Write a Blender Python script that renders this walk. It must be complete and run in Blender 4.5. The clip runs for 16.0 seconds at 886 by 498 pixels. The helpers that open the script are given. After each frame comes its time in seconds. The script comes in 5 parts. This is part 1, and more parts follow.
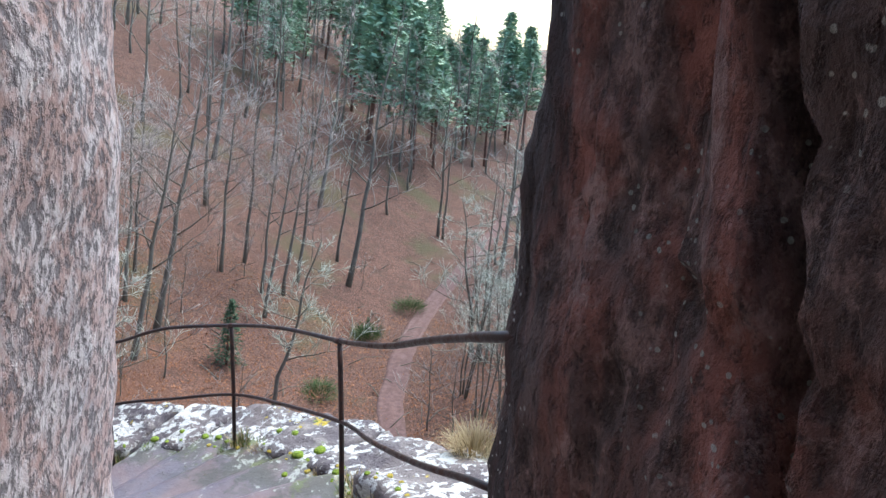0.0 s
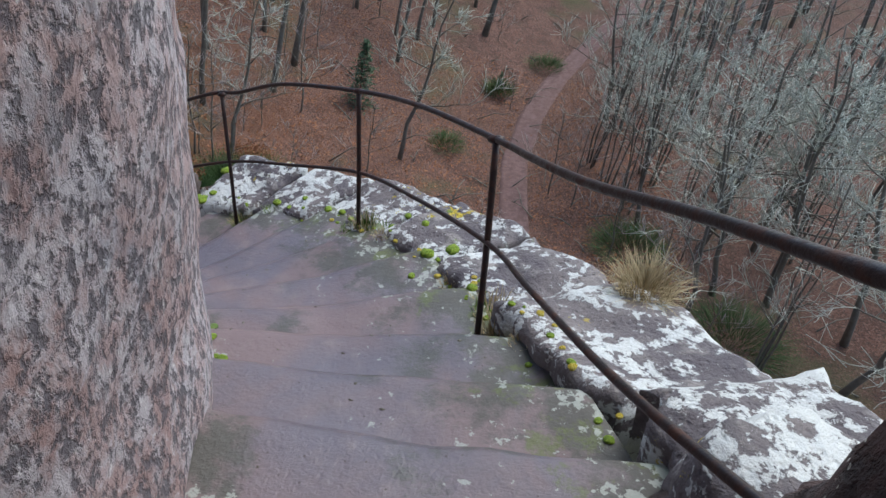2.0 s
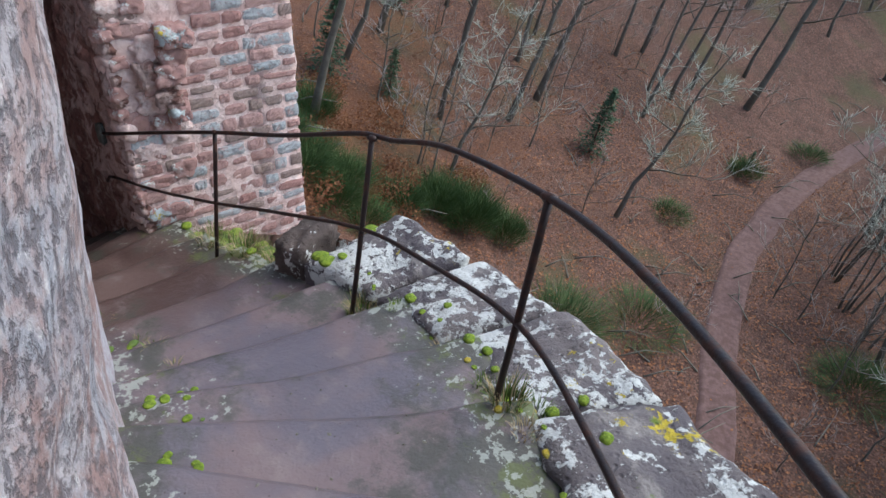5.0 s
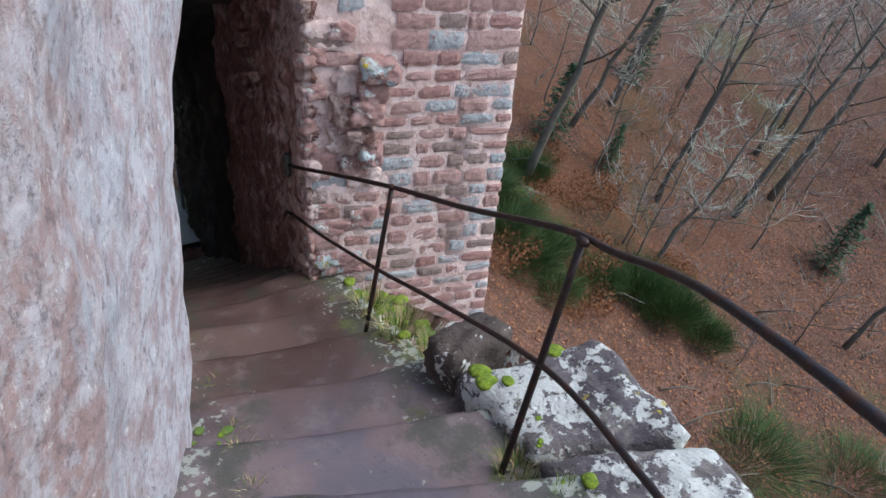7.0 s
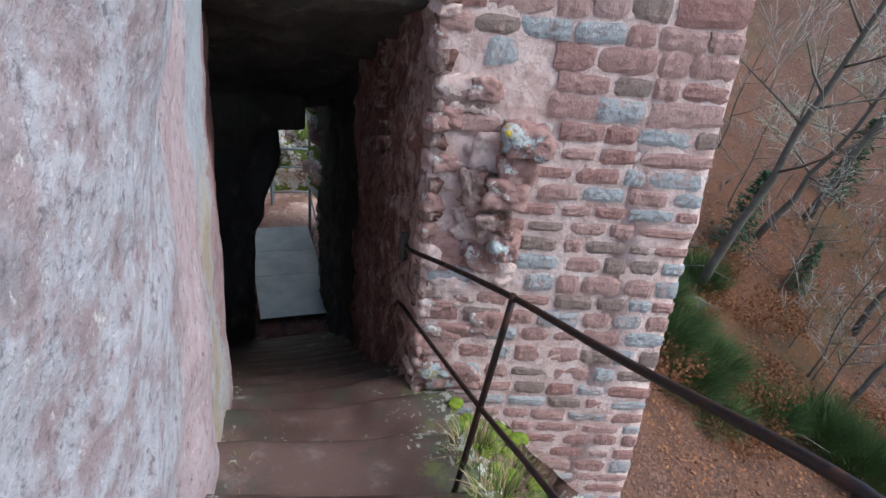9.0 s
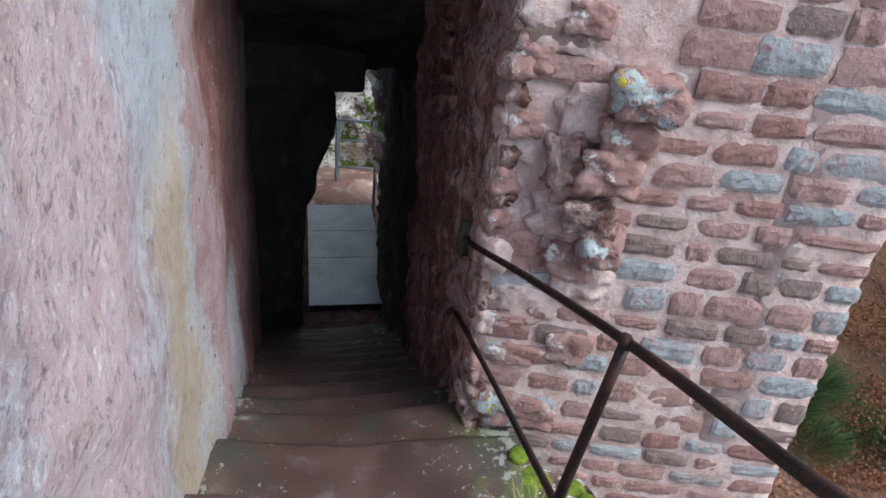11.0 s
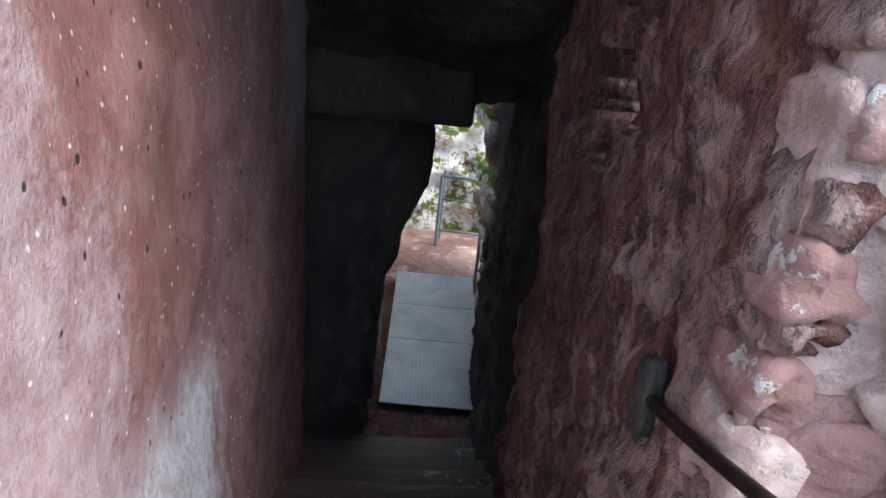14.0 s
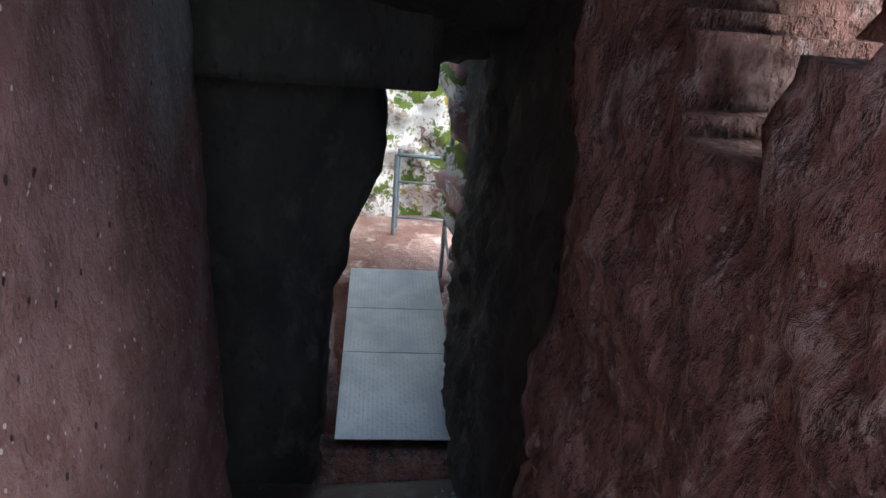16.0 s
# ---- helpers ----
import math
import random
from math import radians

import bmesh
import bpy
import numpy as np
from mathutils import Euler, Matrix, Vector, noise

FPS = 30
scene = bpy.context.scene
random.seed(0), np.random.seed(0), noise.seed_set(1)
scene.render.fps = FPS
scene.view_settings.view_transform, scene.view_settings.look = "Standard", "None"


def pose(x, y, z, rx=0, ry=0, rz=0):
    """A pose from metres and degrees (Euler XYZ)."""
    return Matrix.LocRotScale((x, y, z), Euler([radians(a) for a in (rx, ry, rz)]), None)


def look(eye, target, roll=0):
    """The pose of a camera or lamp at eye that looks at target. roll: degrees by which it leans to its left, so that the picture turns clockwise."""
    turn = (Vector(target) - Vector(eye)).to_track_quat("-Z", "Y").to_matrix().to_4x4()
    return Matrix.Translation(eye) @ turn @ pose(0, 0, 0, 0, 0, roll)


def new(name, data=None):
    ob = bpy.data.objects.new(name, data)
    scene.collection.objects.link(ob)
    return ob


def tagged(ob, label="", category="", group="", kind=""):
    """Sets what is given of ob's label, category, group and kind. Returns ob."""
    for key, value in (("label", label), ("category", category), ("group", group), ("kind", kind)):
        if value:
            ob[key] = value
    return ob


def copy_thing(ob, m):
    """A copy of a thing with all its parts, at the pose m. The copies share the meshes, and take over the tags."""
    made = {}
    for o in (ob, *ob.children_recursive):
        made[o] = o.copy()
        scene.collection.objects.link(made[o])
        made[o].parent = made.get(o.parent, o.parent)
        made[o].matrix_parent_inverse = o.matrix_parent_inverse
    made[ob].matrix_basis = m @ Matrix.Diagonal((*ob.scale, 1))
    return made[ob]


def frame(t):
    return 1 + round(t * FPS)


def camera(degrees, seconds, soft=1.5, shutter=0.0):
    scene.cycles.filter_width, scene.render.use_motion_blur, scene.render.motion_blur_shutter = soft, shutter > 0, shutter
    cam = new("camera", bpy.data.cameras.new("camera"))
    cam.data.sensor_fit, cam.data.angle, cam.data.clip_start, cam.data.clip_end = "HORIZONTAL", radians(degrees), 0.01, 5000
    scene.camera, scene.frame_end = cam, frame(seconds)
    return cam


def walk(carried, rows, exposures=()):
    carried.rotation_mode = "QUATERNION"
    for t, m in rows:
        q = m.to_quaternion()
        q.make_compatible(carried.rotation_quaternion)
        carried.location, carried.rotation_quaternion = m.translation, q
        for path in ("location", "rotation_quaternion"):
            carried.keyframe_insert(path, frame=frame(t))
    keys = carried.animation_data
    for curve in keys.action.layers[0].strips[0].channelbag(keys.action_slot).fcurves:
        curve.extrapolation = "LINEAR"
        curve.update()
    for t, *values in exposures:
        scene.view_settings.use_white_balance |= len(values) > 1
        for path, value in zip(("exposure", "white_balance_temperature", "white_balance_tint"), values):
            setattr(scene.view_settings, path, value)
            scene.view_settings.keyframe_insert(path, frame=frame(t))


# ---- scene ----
cam = camera(67.7, 16.0)
METRES, EYE, TILT, LEAN, TURN = 8.5, 1.5, -17.0, 0.0, 0.0
ROWS = [
    (0.0, 0.0, 0.0, 0.0, 0.0, 0.0, 0.0),
    (0.5, 0.002, 0.0285, -0.0016, 8.58, -10.45, -2.24),
    (1.0, -0.0076, 0.0541, -0.0002, 12.63, -18.58, -2.75),
    (1.5, -0.0196, 0.0828, 0.0055, 10.19, -20.85, -4.09),
    (2.0, -0.0312, 0.1098, 0.0042, 11.74, -21.43, -4.41),
    (2.5, -0.0364, 0.1493, 0.0044, 11.93, -17.14, -5.05),
    (3.0, -0.046, 0.1842, 0.0059, 11.5, -16.45, -5.91),
    (3.5, -0.0584, 0.2189, 0.0059, 17.15, -17.46, -7.54),
    (4.0, -0.0621, 0.2533, 0.0017, 22.76, -18.23, -10.28),
    (4.5, -0.0767, 0.2838, -0.0012, 29.33, -20.86, -12.06),
    (5.0, -0.0874, 0.3075, -0.0009, 33.6, -21.74, -13.23),
    (7.5, -0.1891, 0.4242, -0.0241, 58.41, -21.79, -19.1),
    (8.0, -0.2095, 0.4441, -0.0287, 61.91, -21.47, -19.53),
    (8.5, -0.2309, 0.4687, -0.0332, 67.02, -22.12, -20.71),
    (9.0, -0.2572, 0.4858, -0.0399, 70.73, -20.3, -20.99),
    (9.5, -0.2777, 0.5062, -0.0473, 74.2, -20.92, -21.06),
    (12.0, -0.4132, 0.5534, -0.0921, 82.0, -26.82, -22.27),
    (12.5, -0.4429, 0.5673, -0.1035, 85.24, -28.23, -22.6),
    (13.0, -0.4692, 0.5673, -0.1128, 87.72, -28.71, -22.66),
    (13.5, -0.4938, 0.5683, -0.1203, 88.51, -27.95, -22.39),
    (14.0, -0.5236, 0.5775, -0.1305, 89.84, -22.74, -22.81),
    (14.5, -0.5568, 0.5761, -0.1398, 89.64, -28.03, -22.74),
    (15.0, -0.5839, 0.5767, -0.1444, 88.34, -29.33, -22.96),
    (15.5, -0.6096, 0.5844, -0.1495, 88.36, -27.84, -22.24),
    (16.0, -0.6375, 0.5864, -0.1592, 84.87, -22.95, -21.67),
]
walk(cam, [(t, pose(0, 0, EYE, TILT, LEAN, TURN) @ pose(METRES * x, METRES * y, METRES * z, 90 + pitch, roll, yaw)) for t, x, y, z, yaw, pitch, roll in ROWS],
     exposures=[(0.0, 1.85, 6400, 5.0), (0.5, 1.45, 6400, 5.0), (1.5, 1.0, 6400, 5.0), (5.0, 1.05, 6400, 5.0), (9.0, 1.0, 6400, 5.0), (12.5, 1.36, 6400, 5.0), (14.5, 2.0, 6400, 5.0), (16.0, 2.1, 6400, 5.0)])

# ---- world, sun, exposure ----
world = bpy.data.worlds.new("overcast_sky")
scene.world = world
world.use_nodes = True
wn = world.node_tree.nodes
sky = wn.new("ShaderNodeTexSky")
sky.sky_type = "NISHITA"
sky.sun_disc = False
sky.sun_elevation, sky.sun_rotation = radians(50), radians(40)
sky.air_density, sky.dust_density, sky.ozone_density = 1.0, 1.6, 1.2
world.node_tree.links.new(sky.outputs[0], wn["Background"].inputs[0])
wn["Background"].inputs[1].default_value = 0.15
sun = new("sun", bpy.data.lights.new("sun", "SUN"))
sun.data.energy, sun.data.angle, sun.data.color = 1.4, radians(50), (1.0, 0.97, 0.95)
sun.matrix_world = look((6, 9, 13), (0, 0, 0))

# ---- materials ----


class Net:
    """Short hand for building a node material."""

    def __init__(self, name, rough=0.9, metal=0.0):
        self.mat = bpy.data.materials.new(name)
        self.mat.use_nodes = True
        self.t = self.mat.node_tree
        self.b = self.t.nodes["Principled BSDF"]
        self.b.inputs["Roughness"].default_value = rough
        self.b.inputs["Metallic"].default_value = metal
        self.co = self.add("ShaderNodeTexCoord").outputs["Object"]

    def add(self, kind):
        return self.t.nodes.new(kind)

    def put(self, a, b):
        if isinstance(a, (int, float)):
            b.default_value = a
        elif isinstance(a, tuple):
            b.default_value = (*a, 1) if len(a) == 3 else a
        else:
            self.t.links.new(a, b)

    def stretch(self, sx, sy, sz, src=None):
        n = self.add("ShaderNodeMapping")
        n.inputs["Scale"].default_value = (sx, sy, sz)
        self.put(src or self.co, n.inputs["Vector"])
        return n.outputs[0]

    def noise(self, scale, detail=5, rough=0.6, co=None, warp=0.0):
        n = self.add("ShaderNodeTexNoise")
        self.put(co or self.co, n.inputs["Vector"])
        n.inputs["Scale"].default_value, n.inputs["Detail"].default_value = scale, detail
        n.inputs["Roughness"].default_value, n.inputs["Distortion"].default_value = rough, warp
        return n.outputs[0]

    def cells(self, scale, feature="F1", co=None, out="Distance"):
        n = self.add("ShaderNodeTexVoronoi")
        n.feature = feature
        self.put(co or self.co, n.inputs["Vector"])
        n.inputs["Scale"].default_value = scale
        return n.outputs[out]

    def ramp(self, v, lo, hi, a=0.0, b=1.0):
        n = self.add("ShaderNodeMapRange")
        n.interpolation_type = "SMOOTHSTEP"
        self.put(v, n.inputs[0])
        for i, x in enumerate((lo, hi, a, b)):
            n.inputs[i + 1].default_value = x
        return n.outputs[0]

    def math(self, op, a, b=0.0):
        n = self.add("ShaderNodeMath")
        n.operation = op
        self.put(a, n.inputs[0])
        self.put(b, n.inputs[1])
        return n.outputs[0]

    def mix(self, f, a, b):
        n = self.add("ShaderNodeMix")
        n.data_type = "RGBA"
        self.put(f, n.inputs[0])
        self.put(a, n.inputs[6])
        self.put(b, n.inputs[7])
        return n.outputs[2]

    def up(self):
        g = self.add("ShaderNodeNewGeometry")
        s = self.add("ShaderNodeSeparateXYZ")
        self.put(g.outputs["Normal"], s.inputs[0])
        return s.outputs[2]

    def rnd(self):
        return self.add("ShaderNodeObjectInfo").outputs["Random"]

    def done(self, col, height=None, bump=0.5, dist=0.02, rough=None):
        self.put(col, self.b.inputs["Base Color"])
        if rough is not None:
            self.put(rough, self.b.inputs["Roughness"])
        if height is not None:
            n = self.add("ShaderNodeBump")
            n.inputs["Strength"].default_value, n.inputs["Distance"].default_value = bump, dist
            self.put(height, n.inputs["Height"])
            self.put(n.outputs[0], self.b.inputs["Normal"])
        return self.mat


def rock_material(name, dark, mid, pale, lichen=0.0, moss=0.0, yellow=0.0, streak=0.35, rough=0.9, bump=0.8, pale_at=(0.5, 0.7), lichen_col=(0.62, 0.64, 0.62)):
    m = Net(name, rough)
    run = m.stretch(1, 1, streak)
    big = m.noise(1.3, 4, 0.55, run, 0.6)
    med = m.noise(6.5, 6, 0.65, run, 0.4)
    fine = m.noise(45, 5, 0.7, run)
    col = m.mix(m.ramp(big, 0.35, 0.65), dark, mid)
    col = m.mix(m.ramp(med, *pale_at), col, pale)
    col = m.mix(m.ramp(fine, 0.52, 0.78, 0, 0.55), col, tuple(c * 0.45 for c in dark))
    pits = m.cells(26, co=run)
    height = m.math("ADD", m.math("MULTIPLY", med, 1.3), m.math("MULTIPLY", fine, 0.5))
    height = m.math("ADD", height, m.ramp(pits, 0.0, 0.35, 0, 0.35))
    if lichen:
        spots = m.math("ADD", m.noise(14, 6, 0.7), m.math("MULTIPLY", m.noise(2.6, 3), 0.7))
        f = m.ramp(spots, 1.02 - 0.25 * lichen, 1.06 - 0.25 * lichen)
        col = m.mix(f, col, lichen_col)
        height = m.math("ADD", height, m.math("MULTIPLY", f, 0.15))
    if yellow:
        y = m.math("ADD", m.noise(9, 6, 0.75), m.math("MULTIPLY", m.noise(1.7, 2), 0.8))
        col = m.mix(m.ramp(y, 1.16 - 0.25 * yellow, 1.2 - 0.25 * yellow), col, (0.42, 0.33, 0.03))
    if moss:
        g = m.math("ADD", m.noise(5.0, 6, 0.7), m.math("MULTIPLY", m.up(), 0.22))
        col = m.mix(m.ramp(g, 0.92 - 0.3 * moss, 1.0 - 0.3 * moss), col, (0.10, 0.15, 0.02))
    return m.done(col, height, bump, 0.03)


def core_material():
    """Lichened grey and pink rock that turns through ochre, blue-white and mauve to bare red stone inside the passage, with a lime stain there."""
    m = Net("weathered_pink_sandstone", 0.9)
    run = m.stretch(1, 1, 0.72)
    sep = m.add("ShaderNodeSeparateXYZ")
    m.put(m.co, sep.inputs[0])
    wander = m.math("MULTIPLY", m.math("SUBTRACT", m.noise(1.7, 5, 0.65, m.stretch(1, 1, 0.5)), 0.5), 0.9)
    x = m.math("ADD", m.math("ADD", sep.outputs[0], wander), m.math("MULTIPLY", m.math("SUBTRACT", m.noise(26, 5, 0.8), 0.5), 0.55))
    z = m.math("ADD", sep.outputs[2], wander)
    big, med = m.noise(1.4, 4, 0.6, run, 0.4), m.noise(8.5, 6, 0.7, m.stretch(1, 1, 0.75), 0.1)
    speck, fine = m.noise(30, 5, 0.75, m.stretch(1, 1, 0.6)), m.noise(75, 4, 0.75, m.stretch(1, 1, 0.8))
    coarse = m.ramp(x, -2.6, -1.3, 0.15, 1.0)
    # weathered outside: pink and mauve under grey lichen
    col = m.mix(m.ramp(big, 0.38, 0.62), (0.25, 0.165, 0.155), (0.36, 0.275, 0.275))
    col = m.mix(m.ramp(med, 0.42, 0.60, 0, 0.7), col, (0.40, 0.40, 0.43))
    col = m.mix(m.ramp(m.noise(2.3, 5, 0.7, m.stretch(1, 1, 0.4), 0.5), 0.54, 0.64, 0, 0.6), col, (0.25, 0.28, 0.33))
    pale = m.mix(m.ramp(med, 0.36, 0.58), (0.29, 0.232, 0.25), (0.42, 0.425, 0.475))
    col = m.mix(m.ramp(x, -3.4, -2.2, 0.85, 0.0), col, pale)
    holes = m.noise(30, 5, 0.7, m.stretch(1, 1, 0.75))
    col = m.mix(m.math("MULTIPLY", m.ramp(holes, 0.47, 0.59, 0, 0.9), coarse), col, (0.085, 0.078, 0.092))
    blots = m.math("MULTIPLY", m.ramp(m.noise(4.5, 6, 0.75, m.stretch(1, 1, 0.6)), 0.55, 0.66, 0, 0.6), m.ramp(x, -4.2, -3.6))
    col = m.mix(blots, col, (0.20, 0.19, 0.21))
    # bands at the mouth of the passage
    def band(at, wide):
        return m.ramp(m.math("ABSOLUTE", m.math("SUBTRACT", x, at)), wide * 0.45, wide, 1, 0)
    col = m.mix(m.math("MULTIPLY", band(-4.15, 0.35), 0.6), col, (0.43, 0.30, 0.31))
    col = m.mix(m.math("MULTIPLY", band(-4.85, 0.36), m.ramp(z, -1.0, -0.7, 0.8, 0.15)), col, (0.37, 0.30, 0.21))
    col = m.mix(m.math("MULTIPLY", band(-4.75, 0.30), m.ramp(z, -1.15, -0.8, 0, 0.8)), col, (0.36, 0.41, 0.47))
    col = m.mix(m.math("MULTIPLY", band(-5.02, 0.10), 0.65), col, (0.36, 0.41, 0.47))
    mauve = m.mix(m.ramp(med, 0.38, 0.62), (0.28, 0.185, 0.195), (0.37, 0.28, 0.30))
    col = m.mix(m.ramp(x, -5.16, -5.0, 1, 0), col, mauve)
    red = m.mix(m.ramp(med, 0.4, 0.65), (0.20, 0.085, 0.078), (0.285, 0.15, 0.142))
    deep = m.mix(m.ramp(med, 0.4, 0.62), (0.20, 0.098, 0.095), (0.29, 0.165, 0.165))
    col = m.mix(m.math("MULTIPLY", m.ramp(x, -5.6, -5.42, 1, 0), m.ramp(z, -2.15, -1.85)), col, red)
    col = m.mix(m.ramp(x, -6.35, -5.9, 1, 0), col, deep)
    col = m.mix(m.math("MULTIPLY", m.ramp(x, -7.3, -6.9, 0.7, 0), m.ramp(z, -1.9, -1.5)), col, (0.42, 0.44, 0.47))
    low = m.math("SUBTRACT", m.math("MULTIPLY", m.math("ADD", sep.outputs[0], 6.2), 0.10), 2.10)
    under = m.math("SUBTRACT", sep.outputs[2], low)
    stain = m.math("MULTIPLY", m.ramp(m.math("ADD", sep.outputs[0], m.math("MULTIPLY", m.math("SUBTRACT", m.noise(9, 5, 0.7, m.stretch(1, 1, 0.25)), 0.5), 0.7)), -6.25, -6.1), m.ramp(x, -5.75, -5.35, 1, 0))
    stain = m.math("MULTIPLY", stain, m.ramp(m.math("ADD", under, m.math("MULTIPLY", m.math("SUBTRACT", m.noise(12, 4, 0.7, m.stretch(1, 1, 0.3)), 0.5), 0.4)), -0.12, 0.06, 0.9, 0))
    stain = m.math("MULTIPLY", stain, m.ramp(speck, 0.35, 0.6, 1, 0.45))
    col = m.mix(stain, col, (0.46, 0.51, 0.56))
    # grains, pale flecks and pin holes
    col = m.mix(m.math("MULTIPLY", m.ramp(speck, 0.54, 0.66, 0, 0.75), m.ramp(x, -5.1, -4.2, 0.35, 1)), col, (0.13, 0.105, 0.115))
    col = m.mix(m.math("MULTIPLY", m.ramp(speck, 0.30, 0.42, 0.7, 0), m.ramp(x, -5.1, -4.2, 0.2, 1)), col, (0.60, 0.58, 0.58))
    col = m.mix(m.ramp(fine, 0.56, 0.72, 0, 0.5), col, (0.12, 0.08, 0.08))
    inner = m.ramp(x, -5.1, -4.7, 1, 0)
    col = m.mix(m.math("MULTIPLY", m.ramp(m.cells(24, co=m.stretch(1, 1, 0.8)), 0.09, 0.13, 0.9, 0), inner), col, (0.62, 0.55, 0.52))
    pin = m.ramp(m.math("ADD", m.cells(16, co=m.stretch(1, 1, 0.7)), m.math("MULTIPLY", m.noise(50, 3), 0.12)), 0.12, 0.18, 1, 0)
    col = m.mix(m.math("MULTIPLY", pin, inner), col, (0.035, 0.02, 0.02))
    pits = m.ramp(m.cells(21, co=m.stretch(1, 1, 0.6)), 0.0, 0.4, 0, 0.5)
    h = m.math("ADD", m.math("MULTIPLY", med, 0.6), m.math("ADD", m.math("MULTIPLY", speck, 0.8), m.math("MULTIPLY", pits, m.ramp(x, -5.1, -4.2, 0.2, 1))))
    h = m.math("SUBTRACT", h, m.math("MULTIPLY", m.ramp(holes, 0.46, 0.62, 0, 1.0), coarse))
    h = m.math("SUBTRACT", h, m.math("MULTIPLY", pin, m.math("MULTIPLY", inner, 0.6)))
    return m.done(col, h, 0.62, 0.018)


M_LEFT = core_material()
def red_material(name, dark, mid, pale, specks=0.9, wash=0.0):
    """Coarse red sandstone: dark crusts, pits, knobs and small pale lichen specks."""
    m = Net(name, 0.85)
    run = m.stretch(1, 1, 0.55)
    big, med, fine = m.noise(2.2, 5, 0.65, m.stretch(1.3, 1.3, 0.3), 0.5), m.noise(9, 6, 0.75, run), m.noise(55, 5, 0.75, m.stretch(1, 1, 0.6))
    pits = m.noise(26, 5, 0.7, run)
    col = m.mix(m.ramp(big, 0.42, 0.58), dark, mid)
    col = m.mix(m.ramp(med, 0.5, 0.62, 0, 0.8), col, pale)
    col = m.mix(m.ramp(m.noise(3.1, 5, 0.7, m.stretch(1, 1, 0.5)), 0.56, 0.64, 0, 0.8), col, tuple(0.7 * c for c in dark))
    col = m.mix(m.ramp(pits, 0.54, 0.66, 0, 0.75), col, tuple(0.35 * c for c in dark))
    col = m.mix(m.ramp(fine, 0.55, 0.7, 0, 0.6), col, tuple(0.4 * c for c in dark))
    sep = m.add("ShaderNodeSeparateXYZ")
    m.put(m.co, sep.inputs[0])
    # Black streak at the pillar's outer end, widened so its colour carries the shade.
    streak_shade = m.ramp(m.math("ADD", sep.outputs[1], m.math("MULTIPLY", m.noise(3.5, 5, 0.7, m.stretch(1, 1, 0.3)), 0.5)), 1.46, 1.56, 0, 0.85)
    col = m.mix(m.math("MULTIPLY", streak_shade, m.ramp(sep.outputs[0], -0.5, -0.3)), col, (0.035, 0.026, 0.026))
    spot = m.math("MULTIPLY", m.ramp(m.math("ADD", m.cells(36), m.math("MULTIPLY", m.noise(60, 3), 0.3)), 0.29, 0.35, 1, 0), m.ramp(m.noise(2.7, 3), 0.50, 0.58, 0, specks))
    col = m.mix(spot, col, (0.50, 0.52, 0.46))
    if wash:
        lime = m.math("ADD", m.noise(5.5, 6, 0.7, m.stretch(1, 1, 0.6), 0.3), m.ramp(sep.outputs[0], -6.2, -5.3, 0, 0.16))
        lime = m.ramp(lime, 0.60, 0.66, 0, wash)
        col = m.mix(lime, col, (0.62, 0.48, 0.45))
    h = m.math("ADD", m.math("MULTIPLY", med, 1.2), m.math("MULTIPLY", fine, 0.5))
    h = m.math("SUBTRACT", h, m.ramp(pits, 0.48, 0.64, 0, 0.8))
    return m.done(col, h, 0.9, 0.035)


M_RED = red_material("dark_red_sandstone", (0.135, 0.095, 0.086), (0.37, 0.155, 0.12), (0.41, 0.28, 0.25))
# Near-black base colour puts the passage's shade into roof, lintel, jamb and inner wall.
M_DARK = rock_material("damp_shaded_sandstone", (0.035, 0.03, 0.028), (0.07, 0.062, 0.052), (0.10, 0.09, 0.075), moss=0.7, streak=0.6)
M_LEDGE = rock_material("lichened_ledge_stone", (0.085, 0.075, 0.085), (0.16, 0.14, 0.14), (0.24, 0.22, 0.21), lichen=0.62, yellow=0.30, moss=0.22, streak=1.0, lichen_col=(0.50, 0.52, 0.51))
M_CLIFF = rock_material("cliff_sandstone", (0.12, 0.07, 0.06), (0.26, 0.15, 0.12), (0.34, 0.25, 0.22), lichen=0.5, moss=0.3)
M_OUTCROP = rock_material("mossy_outcrop_sandstone", (0.25, 0.15, 0.12), (0.48, 0.42, 0.38), (0.72, 0.70, 0.68), lichen=0.9, moss=1.35, yellow=0.5, lichen_col=(0.75, 0.75, 0.74))
M_PINKSLAB = rock_material("pink_threshold_slab", (0.22, 0.12, 0.10), (0.40, 0.27, 0.23), (0.5, 0.40, 0.36), streak=1.0)


